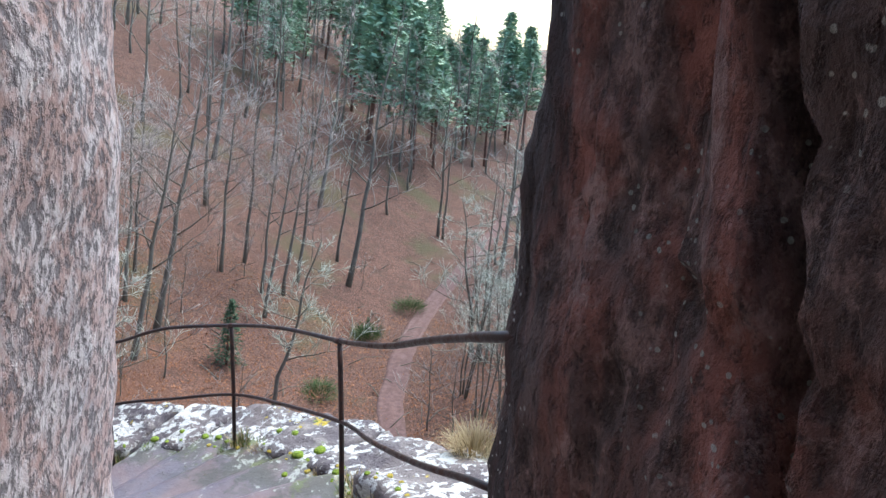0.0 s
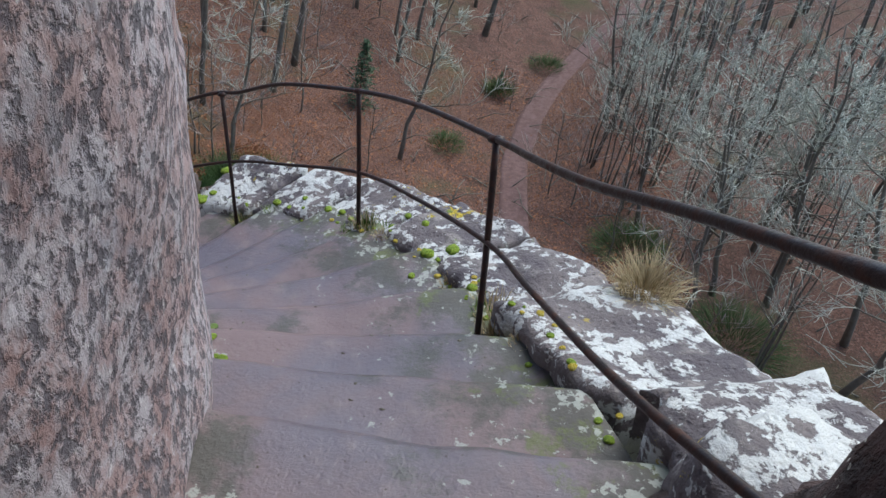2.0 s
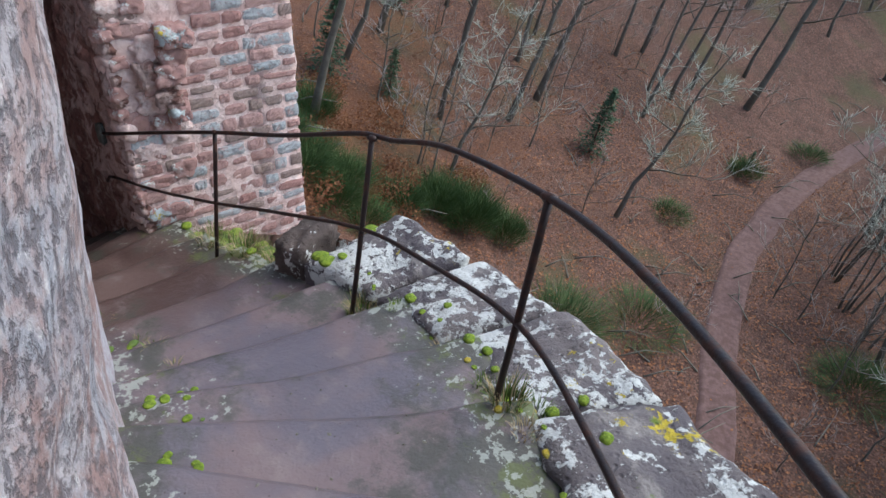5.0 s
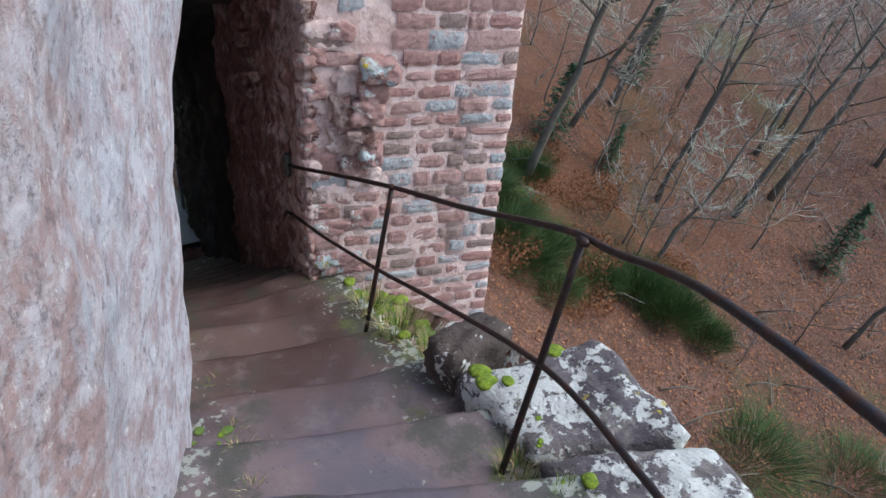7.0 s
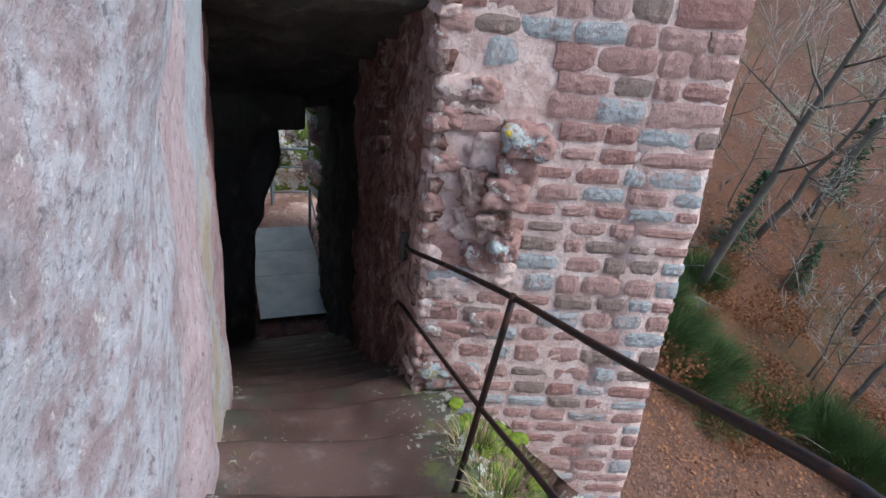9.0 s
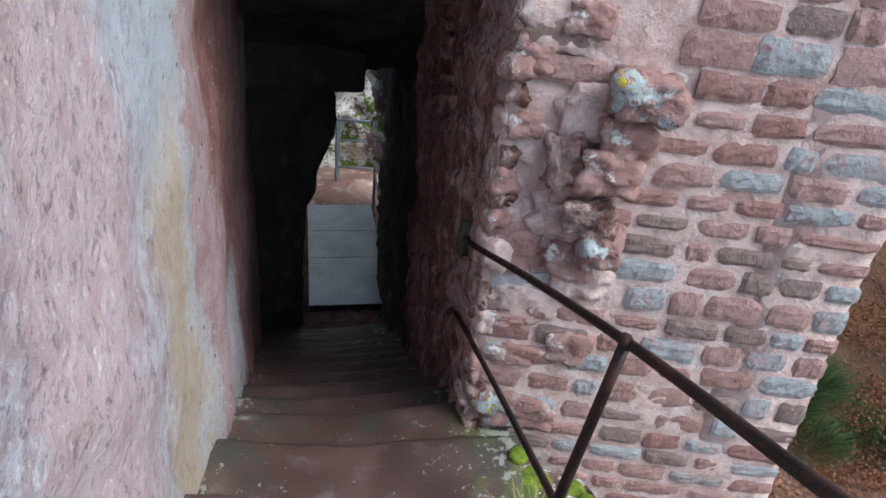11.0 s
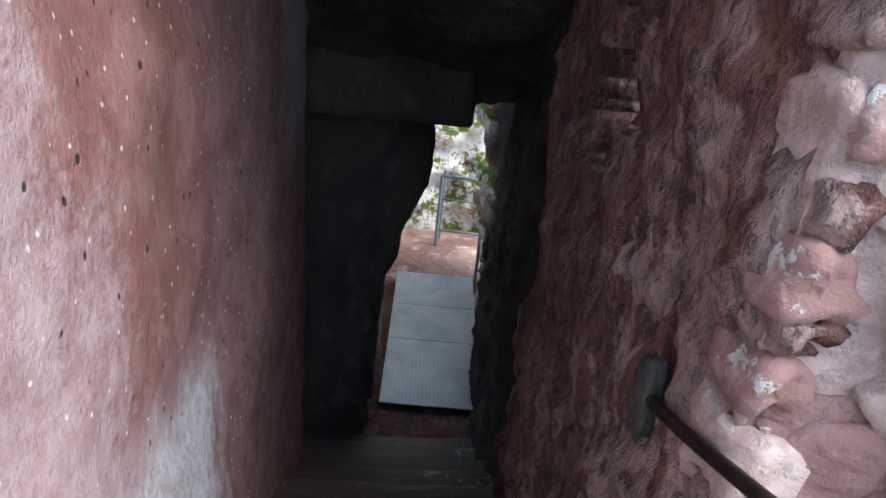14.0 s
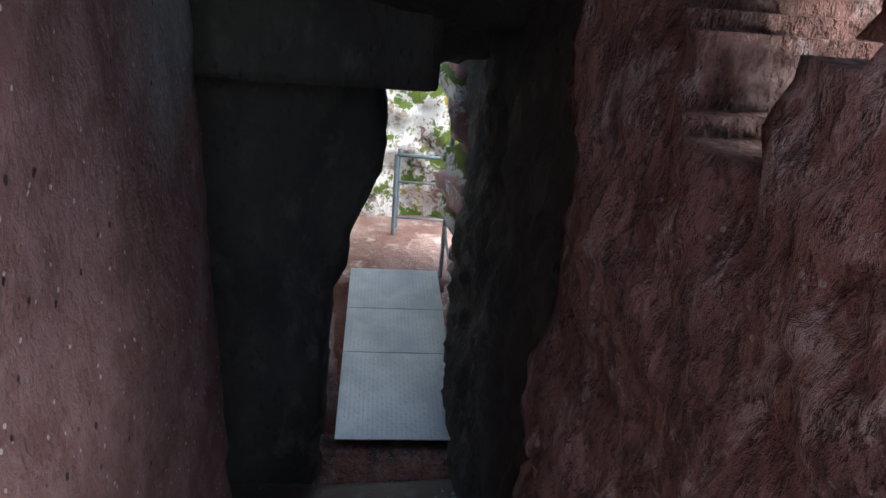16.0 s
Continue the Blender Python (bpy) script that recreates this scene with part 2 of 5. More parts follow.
def step_material():
    """Damp worn treads; lichen and moss gather towards the ends, where nobody walks ('rim')."""
    m = Net("worn_damp_step_stone", 0.42)
    att = m.add("ShaderNodeAttribute")
    att.attribute_name = "rim"
    rim = att.outputs["Fac"]
    sep = m.add("ShaderNodeSeparateXYZ")
    m.put(m.co, sep.inputs[0])
    big, med, fine = m.noise(1.6, 4, 0.6, None, 0.5), m.noise(7, 6, 0.65), m.noise(60, 4, 0.7)
    col = m.mix(m.ramp(big, 0.38, 0.62), (0.105, 0.092, 0.112), (0.150, 0.108, 0.112))
    # Lower treads, from about x = -3 on, are darker and redder.
    lower_tone = m.mix(m.ramp(big, 0.38, 0.62), (0.066, 0.040, 0.036), (0.105, 0.066, 0.059))
    col = m.mix(m.ramp(m.math("ADD", sep.outputs[0], m.math("MULTIPLY", med, 0.8)), -3.6, -2.6, 1, 0), col, lower_tone)
    col = m.mix(m.ramp(m.math("ADD", sep.outputs[1], m.math("MULTIPLY", med, 0.5)), 1.6, 2.3, 0.75, 0), col, (0.20, 0.125, 0.112))
    col = m.mix(m.ramp(med, 0.52, 0.75, 0, 0.7), col, (0.19, 0.15, 0.15))
    damp = m.math("ADD", m.noise(3.1, 6, 0.7), m.math("MULTIPLY", rim, 0.22))
    col = m.mix(m.ramp(damp, 0.54, 0.68, 0, 0.85), col, (0.052, 0.054, 0.044))
    col = m.mix(m.ramp(m.math("ADD", m.noise(5.2, 5, 0.7), m.math("MULTIPLY", rim, 0.25)), 0.70, 0.80, 0, 0.75), col, (0.085, 0.105, 0.03))
    spots = m.math("ADD", m.noise(21, 5, 0.65), m.math("MULTIPLY", m.noise(3.4, 3), 0.6))
    spots = m.math("ADD", spots, m.math("MULTIPLY", rim, 0.20))
    col = m.mix(m.ramp(spots, 1.01, 1.05, 0, 0.75), col, (0.31, 0.335, 0.30))
    col = m.mix(m.ramp(m.cells(21), 0.05, 0.1, 1, 0), col, (0.05, 0.035, 0.035))
    h = m.math("ADD", m.math("MULTIPLY", med, 0.8), m.math("MULTIPLY", fine, 0.35))
    return m.done(col, h, 0.55, 0.022, m.math("ADD", m.ramp(big, 0.3, 0.7, 0.32, 0.55), m.math("MULTIPLY", rim, 0.3)))


def plaster_material(name, mortar, stone, cover, rough=0.95, bump=1.0):
    """Rough lime mortar with stones showing through it."""
    m = Net(name, rough)
    warp = m.add("ShaderNodeVectorMath")
    warp.operation = "ADD"
    nz = m.add("ShaderNodeTexNoise")
    nz.inputs["Scale"].default_value = 9
    sc = m.add("ShaderNodeVectorMath")
    sc.operation = "SCALE"
    sc.inputs[3].default_value = 0.12
    m.put(m.co, nz.inputs["Vector"])
    m.put(nz.outputs["Color"], sc.inputs[0])
    m.put(m.stretch(1, 1, 1.7), warp.inputs[0])
    m.put(sc.outputs[0], warp.inputs[1])
    cell = m.cells(4.6, "DISTANCE_TO_EDGE", warp.outputs[0])
    tone = m.cells(4.6, "F1", warp.outputs[0], "Color")
    fine, med = m.noise(55, 6, 0.75), m.noise(8, 6, 0.65)
    f = m.ramp(m.math("ADD", cell, m.math("MULTIPLY", m.math("SUBTRACT", med, 0.5), 0.35)), cover, cover + 0.05)
    s = m.mix(tone, stone, tuple(c * 1.5 for c in stone))
    s = m.mix(m.ramp(fine, 0.5, 0.75, 0, 0.5), s, tuple(c * 0.45 for c in stone))
    grit = m.noise(24, 6, 0.75)
    w = m.mix(m.ramp(med, 0.4, 0.7), mortar, (mortar[0] * 0.72, mortar[1] * 0.62, mortar[2] * 0.60))
    w = m.mix(m.ramp(m.noise(5, 5, 0.7), 0.55, 0.66, 0, 0.7), w, (0.80, 0.72, 0.70))
    w = m.mix(m.ramp(grit, 0.58, 0.70, 0, 0.6), w, tuple(c * 0.5 for c in mortar))
    w = m.mix(m.ramp(fine, 0.55, 0.75, 0, 0.6), w, tuple(c * 0.5 for c in mortar))
    h = m.math("ADD", m.math("MULTIPLY", med, 0.7), m.math("ADD", m.math("MULTIPLY", fine, 0.45), m.math("MULTIPLY", f, 0.35)))
    h = m.math("SUBTRACT", h, m.ramp(grit, 0.45, 0.7, 0, 0.7))
    return m.done(m.mix(f, w, s), h, bump, 0.03)


def masonry_stone_material():
    """Red stones, some grey; blue-grey lichen on a share of them, more of it low down."""
    m = Net("red_masonry_stone", 0.9)
    m.co = m.add("ShaderNodeNewGeometry").outputs["Position"]
    sep = m.add("ShaderNodeSeparateXYZ")
    m.put(m.co, sep.inputs[0])
    r = m.rnd()
    r2 = m.math("FRACT", m.math("MULTIPLY", r, 17.3))
    fine, med, mid = m.noise(45, 6, 0.75), m.noise(9, 5, 0.65), m.noise(20, 5, 0.7)
    col = m.mix(r2, (0.34, 0.185, 0.168), (0.48, 0.325, 0.305))
    col = m.mix(m.ramp(r, 0.84, 0.88), col, (0.27, 0.205, 0.185))
    col = m.mix(m.ramp(med, 0.54, 0.70, 0, 0.65), col, (0.42, 0.29, 0.265))
    share = m.ramp(sep.outputs[2], -1.3, -0.6, 0.66, 0.88)
    liche = m.math("MULTIPLY", m.ramp(m.math("SUBTRACT", r2, share), 0.0, 0.06), m.ramp(m.math("ADD", mid, m.math("MULTIPLY", med, 0.6)), 0.62, 0.80, 0.1, 0.9))
    col = m.mix(liche, col, (0.38, 0.43, 0.46))
    col = m.mix(m.ramp(mid, 0.55, 0.68, 0, 0.55), col, (0.13, 0.065, 0.06))
    col = m.mix(m.ramp(m.noise(6, 6, 0.75), 0.60, 0.68, 0, 0.6), col, (0.55, 0.43, 0.41))
    col = m.mix(m.ramp(fine, 0.5, 0.78, 0, 0.6), col, (0.10, 0.05, 0.045))
    return m.done(col, m.math("ADD", med, m.math("ADD", m.math("MULTIPLY", mid, 0.6), m.math("MULTIPLY", fine, 0.5))), 0.95, 0.022)


def iron_material():
    m = Net("dark_weathered_iron", 0.42, 0.55)
    n, f = m.noise(18, 5, 0.7), m.noise(120, 3)
    col = m.mix(m.ramp(n, 0.45, 0.68), (0.030, 0.022, 0.022), (0.075, 0.036, 0.026))
    return m.done(col, f, 0.35, 0.004, m.ramp(n, 0.4, 0.7, 0.34, 0.7))


def plain(name, a, b, scale=8.0, rough=0.8, metal=0.0, bump=0.4, dist=0.01, by_object=0.0):
    m = Net(name, rough, metal)
    n = m.noise(scale, 5, 0.65)
    f = m.ramp(n, 0.35, 0.68)
    if by_object:
        f = m.math("ADD", m.math("MULTIPLY", f, 1 - by_object), m.math("MULTIPLY", m.rnd(), by_object))
    return m.done(m.mix(f, a, b), m.noise(scale * 4, 4, 0.7), bump, dist)


def ground_material():
    m = Net("leaf_litter", 0.95)
    big, med, fine = m.noise(0.11, 4, 0.6), m.noise(0.8, 6, 0.7), m.noise(5.5, 5, 0.8)
    leaf = m.cells(12, out="Color")
    col = m.mix(m.ramp(med, 0.35, 0.65), (0.095, 0.043, 0.029), (0.165, 0.080, 0.054))
    tone = m.add("ShaderNodeSeparateColor")
    m.put(leaf, tone.inputs[0])
    col = m.mix(m.ramp(tone.outputs[0], 0.55, 0.95, 0, 0.75), col, (0.25, 0.145, 0.105))
    col = m.mix(m.ramp(tone.outputs[1], 0.62, 0.9, 0, 0.8), col, (0.045, 0.027, 0.021))
    col = m.mix(m.ramp(m.math("ADD", big, m.math("MULTIPLY", fine, 0.3)), 0.68, 0.84, 0, 0.75), col, (0.085, 0.085, 0.035))
    sep = m.add("ShaderNodeSeparateXYZ")
    m.put(m.co, sep.inputs[0])
    fresh = m.math("MULTIPLY", m.ramp(sep.outputs[0], -24, -8, 0.75, 0.0), m.ramp(m.math("ADD", m.noise(0.35, 5, 0.7), m.math("MULTIPLY", fine, 0.4)), 0.55, 0.8))
    fresh = m.math("MULTIPLY", fresh, m.ramp(sep.outputs[1], 32, 50, 1, 0.1))
    col = m.mix(fresh, col, (0.175, 0.070, 0.030))
    col = m.mix(m.ramp(m.noise(0.5, 5, 0.75), 0.54, 0.66, 0, 0.4), col, (0.055, 0.040, 0.027))
    return m.done(col, m.math("ADD", fine, tone.outputs[2]), 1.0, 0.12)


M_STEP = step_material()
M_MORTAR = plaster_material("pink_lime_mortar", (0.78, 0.615, 0.585), (0.46, 0.30, 0.27), 0.42, bump=0.65)
M_REVEAL = red_material("red_rubble_and_mortar", (0.20, 0.098, 0.083), (0.31, 0.16, 0.138), (0.47, 0.35, 0.32), 0.4, 0.55)
M_STONE = masonry_stone_material()
M_IRON = iron_material()
M_GROUND = ground_material()
M_TRAIL = plain("trodden_reddish_track", (0.105, 0.058, 0.050), (0.165, 0.100, 0.090), 2.6, 0.95, bump=0.6, dist=0.05)
M_MOSSY = plain("bright_green_moss", (0.10, 0.17, 0.012), (0.24, 0.33, 0.03), 40, 0.95, bump=1.0, dist=0.01)
M_YELLOW = plain("yellow_lichen", (0.42, 0.31, 0.02), (0.30, 0.27, 0.06), 50, 0.95, bump=1.0)
M_WHITE = plain("blue_white_lichen", (0.50, 0.56, 0.57), (0.30, 0.34, 0.34), 22, 0.95, bump=1.0)
M_GRASS = plain("green_grass", (0.06, 0.11, 0.015), (0.13, 0.18, 0.04), 6, 0.8)
M_DRY = plain("dry_straw_grass", (0.30, 0.23, 0.12), (0.44, 0.36, 0.21), 6, 0.8)
M_BARK = plain("grey_green_bark", (0.095, 0.085, 0.07), (0.19, 0.18, 0.145), 3.0, 0.95, bump=0.8, dist=0.03, by_object=0.5)
# Twig grey lightened to carry some of the far wood's mist.
M_TWIG = plain("grey_twigs", (0.27, 0.23, 0.21), (0.40, 0.36, 0.33), 1.0, 0.95, by_object=0.5)
# Pale from lichen, and paled further to stand in for mist on distant trees.
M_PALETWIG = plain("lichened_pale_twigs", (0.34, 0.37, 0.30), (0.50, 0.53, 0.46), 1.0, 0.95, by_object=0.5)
M_PINEBARK = plain("reddish_pine_bark", (0.11, 0.06, 0.05), (0.20, 0.11, 0.085), 2.0, 0.95, bump=0.8, dist=0.03)
M_NEEDLE = plain("conifer_needles", (0.022, 0.060, 0.028), (0.055, 0.115, 0.05), 0.9, 0.7, by_object=0.4)
# Mist over the far pines is put into this pale needle colour.
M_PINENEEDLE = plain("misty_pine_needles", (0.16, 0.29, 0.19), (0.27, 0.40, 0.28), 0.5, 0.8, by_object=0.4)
M_BROOM = plain("green_broom_shoots", (0.038, 0.080, 0.018), (0.085, 0.145, 0.04), 1.5, 0.75)
M_PLATE = plain("galvanised_tread_plate", (0.30, 0.35, 0.40), (0.42, 0.47, 0.51), 2.2, 0.42, 0.65, bump=0.1)
M_STEEL = plain("grey_blue_painted_steel", (0.16, 0.21, 0.25), (0.22, 0.28, 0.32), 14, 0.45, 0.4)
M_BOARD = plain("pale_weathered_board", (0.40, 0.43, 0.33), (0.52, 0.54, 0.43), 9, 0.8)
M_DEADLEAF = plain("copper_beech_leaves", (0.20, 0.075, 0.03), (0.36, 0.16, 0.07), 3, 0.8)

# ---- mesh helpers ----


def mesh_of(name, verts, faces, mat, smooth=True):
    me = bpy.data.meshes.new(name)
    me.from_pydata([tuple(v) for v in verts], [], faces)
    me.materials.append(mat)
    bm = bmesh.new()
    bm.from_mesh(me)
    bmesh.ops.recalc_face_normals(bm, faces=bm.faces[:])
    bm.to_mesh(me)
    bm.free()
    if smooth:
        me.polygons.foreach_set("use_smooth", [True] * len(me.polygons))
    return me


def thing(name, verts, faces, mat, label="", category="", kind="", group="", parent=None, smooth=True):
    ob = new(name, mesh_of(name, verts, faces, mat, smooth))
    if parent is not None:
        ob.parent = parent
    return tagged(ob, label, category, group, kind)


def smooth_line(pts, n):
    """n points at even steps along a Catmull-Rom curve through pts (any dimension)."""
    p = [np.array(q, float) for q in pts]
    p = [2 * p[0] - p[1], *p, 2 * p[-1] - p[-2]]
    fine = []
    for i in range(1, len(p) - 2):
        for k in range(16):
            t = k / 16
            a, b, c, d = p[i - 1:i + 3]
            fine.append(0.5 * (2 * b + (c - a) * t + (2 * a - 5 * b + 4 * c - d) * t * t + (3 * b - a - 3 * c + d) * t ** 3))
    fine.append(p[-2])
    fine = np.array(fine)
    s = np.r_[0, np.cumsum(np.linalg.norm(np.diff(fine, axis=0), axis=1))]
    return np.array([[np.interp(u, s, fine[:, j]) for j in range(fine.shape[1])] for u in np.linspace(0, s[-1], n)])


def ruffle(p, scale, amount, seed=0.0, stretch=1.0):
    v = Vector((p[0] * scale + seed, p[1] * scale - seed, p[2] * scale * stretch + 2 * seed))
    return amount * (noise.noise(v) + 0.5 * noise.noise(v * 2.3) + 0.28 * noise.noise(v * 5.1) + 0.14 * noise.noise(v * 11.7))


def rock_prism(name, outline, z0, z1, mat, label, category="rock", step=0.07, amp=0.05, scale=1.6, seed=0.0, flare=None, stretch=0.6, kind="", far=None, top_step=None):
    """A closed column of rock: a ring of plan points carried up from z0 to z1, roughened; flare(z) pushes it outwards. far: length of steps on hidden sides past that index."""
    ring = []
    n = len(outline)
    for i in range(n):
        a, b = np.array(outline[i], float), np.array(outline[(i + 1) % n], float)
        st = step if far is None or i < far else 0.5
        k = max(1, int(np.linalg.norm(b - a) / st))
        ring += [a + (b - a) * j / k for j in range(k)]
    ring = np.array(ring)
    for _ in range(2):
        ring = 0.25 * np.roll(ring, 1, 0) + 0.5 * ring + 0.25 * np.roll(ring, -1, 0)
    tan = np.roll(ring, -1, 0) - np.roll(ring, 1, 0)
    nor = np.c_[tan[:, 1], -tan[:, 0]] / np.maximum(np.linalg.norm(tan, axis=1), 1e-6)[:, None]
    area = 0.5 * np.sum(ring[:, 0] * np.roll(ring[:, 1], -1) - ring[:, 1] * np.roll(ring[:, 0], -1))
    if area < 0:
        nor = -nor
    levels = max(2, int((z1 - z0) / (top_step or step)))
    verts, faces, m = [], [], len(ring)
    for k in range(levels + 1):
        z = z0 + (z1 - z0) * k / levels
        for (x, y), (nx, ny) in zip(ring, nor):
            d = (flare(x, y, z) if flare else 0.0) + ruffle((x, y, z), scale, amp, seed, stretch) + ruffle((x, y, z), scale * 5, amp * 0.28, seed + 3, stretch)
            verts.append((x + nx * d, y + ny * d, z))
    for k in range(levels):
        for i in range(m):
            j = (i + 1) % m
            faces.append((k * m + i, k * m + j, (k + 1) * m + j, (k + 1) * m + i))
    faces.append(tuple(range(m)))
    faces.append(tuple(levels * m + i for i in range(m)))
    return thing(name, verts, faces, mat, label, category, kind)


def tube(verts, faces, pts, radii, sides):
    """Adds a bent tapering tube to verts and faces."""
    base = len(verts)
    pts = [Vector(p) for p in pts]
    side = None
    for i, p in enumerate(pts):
        d = (pts[min(i + 1, len(pts) - 1)] - pts[max(i - 1, 0)]).normalized()
        if side is None:
            side = d.orthogonal().normalized()
        side = (side - d * side.dot(d)).normalized()
        up = d.cross(side)
        for k in range(sides):
            a = 2 * math.pi * k / sides
            verts.append(p + (side * math.cos(a) + up * math.sin(a)) * radii[i])
    for i in range(len(pts) - 1):
        for k in range(sides):
            j = (k + 1) % sides
            faces.append((base + i * sides + k, base + i * sides + j, base + (i + 1) * sides + j, base + (i + 1) * sides + k))
    faces.append(tuple(base + k for k in range(sides)))
    faces.append(tuple(base + (len(pts) - 1) * sides + k for k in range(sides)))


def box_into(verts, faces, lo, hi):
    b = len(verts)
    verts += [(x, y, z) for z in (lo[2], hi[2]) for y in (lo[1], hi[1]) for x in (lo[0], hi[0])]
    faces += [tuple(b + i for i in f) for f in ((0, 1, 3, 2), (4, 5, 7, 6), (0, 1, 5, 4), (2, 3, 7, 6), (0, 2, 6, 4), (1, 3, 7, 5))]


# ---- terrain ----


def soft(v, w=4.0):
    return 0.5 * (v + math.sqrt(v * v + w * w))


TRACK = smooth_line([(20, 1.0), (28, -1.0), (33, -2.3), (40, -3.5), (46, -3.9), (55, -3.2), (62, -1.6), (69, 0.5), (75, 2.7), (90, 8.0), (110, 14.0), (140, 20.0)], 120)
TRACK_Y, TRACK_X = TRACK[:, 0], TRACK[:, 1]


def track_x(y):
    return float(np.interp(y, TRACK_Y, TRACK_X))


def ground_z(x, y):
    far = min(y, 260)
    tx = track_x(min(y, 110))
    z = -25 + 0.52 * min(soft(-(x - tx) - 5), 110) + 0.10 * soft(far - 75, 20) + 0.5 * soft(20 - max(y, -30), 6) - 0.06 * min(soft(x - tx - 4), 60)
    level = max(0.0, min(1.0, (abs(x - tx) - 1.3) / 2.5))
    return z + level * 0.35 * noise.noise(Vector((x * 0.12, y * 0.12, 0))) + level * 0.12 * noise.noise(Vector((x * 0.6, y * 0.6, 5)))


def build_ground():
    xs = np.unique(np.r_[np.linspace(-1500, -90, 12), np.linspace(-90, -40, 26), np.linspace(-40, 25, 110), np.linspace(25, 90, 26), np.linspace(90, 1500, 12)])
    ys = np.unique(np.r_[np.linspace(-1500, -40, 10), np.linspace(-40, 8, 24), np.linspace(8, 90, 120), np.linspace(90, 200, 30), np.linspace(200, 3000, 12)])
    verts = [(x, y, ground_z(x, y)) for y in ys for x in xs]
    w = len(xs)
    faces = [(j * w + i, j * w + i + 1, (j + 1) * w + i + 1, (j + 1) * w + i) for j in range(len(ys) - 1) for i in range(w - 1)]
    thing("ground", verts, faces, M_GROUND, "forest hillside covered in russet fallen beech leaves", "ground", "structure")
    # the track, a little above the leaves, with two worn ruts
    verts, faces = [], []
    rows = np.linspace(24, 130, 150)
    offs = (-1.05, -0.85, -0.65, -0.45, -0.2, 0.0, 0.2, 0.45, 0.65, 0.85, 1.05)
    drop = (-0.03, 0.05, 0.03, 0.02, 0.06, 0.08, 0.06, 0.02, 0.03, 0.05, -0.03)
    for y in rows:
        wob = 0.35 * noise.noise(Vector((0, y * 0.15, 9)))
        for o, d in zip(offs, drop):
            x = track_x(y) + wob + o + 0.12 * noise.noise(Vector((o * 3, y * 0.8, 2)))
            verts.append((x, y, ground_z(x, y) + 0.11 + d * (1 if d > 0 else 6)))
    k = len(offs)
    faces = [(j * k + i, j * k + i + 1, (j + 1) * k + i + 1, (j + 1) * k + i) for j in range(len(rows) - 1) for i in range(k - 1)]
    thing("track", verts, faces, M_TRAIL, "reddish dirt forest track with two wheel ruts", "path", "structure")


build_ground()

# ---- the rock and the stairs ----
INNER = smooth_line([(-0.75, -1.2, 0.45), (-0.85, 0.6, 0.06), (-1.05, 1.3, -0.19), (-1.33, 2.1, -0.48), (-1.75, 2.75, -0.9), (-2.14, 3.2, -1.22), (-2.7, 3.52, -1.55), (-3.6, 3.7, -1.92), (-4.4, 3.8, -2.2), (-5.25, 3.85, -2.55), (-6.2, 3.82, -3.05), (-8.6, 3.6, -4.35)], 400)
OUTER = smooth_line([(0.8, -1.2, 0.45), (0.45, 0.6, 0.06), (0.2, 1.4, -0.19), (-0.04, 2.14, -0.46), (-0.5, 2.85, -0.78), (-0.92, 3.5, -1.03), (-1.49, 4.08, -1.28), (-2.05, 4.47, -1.5), (-2.75, 4.63, -1.72), (-4.1, 4.72, -2.16), (-5.25, 4.95, -2.55), (-6.2, 4.95, -3.05), (-8.6, 4.95, -4.35)], 400)
RISER = 0.168


def at_height(line, z):
    return np.array([np.interp(-z, -line[:, 2], line[:, j]) for j in (0, 1)])


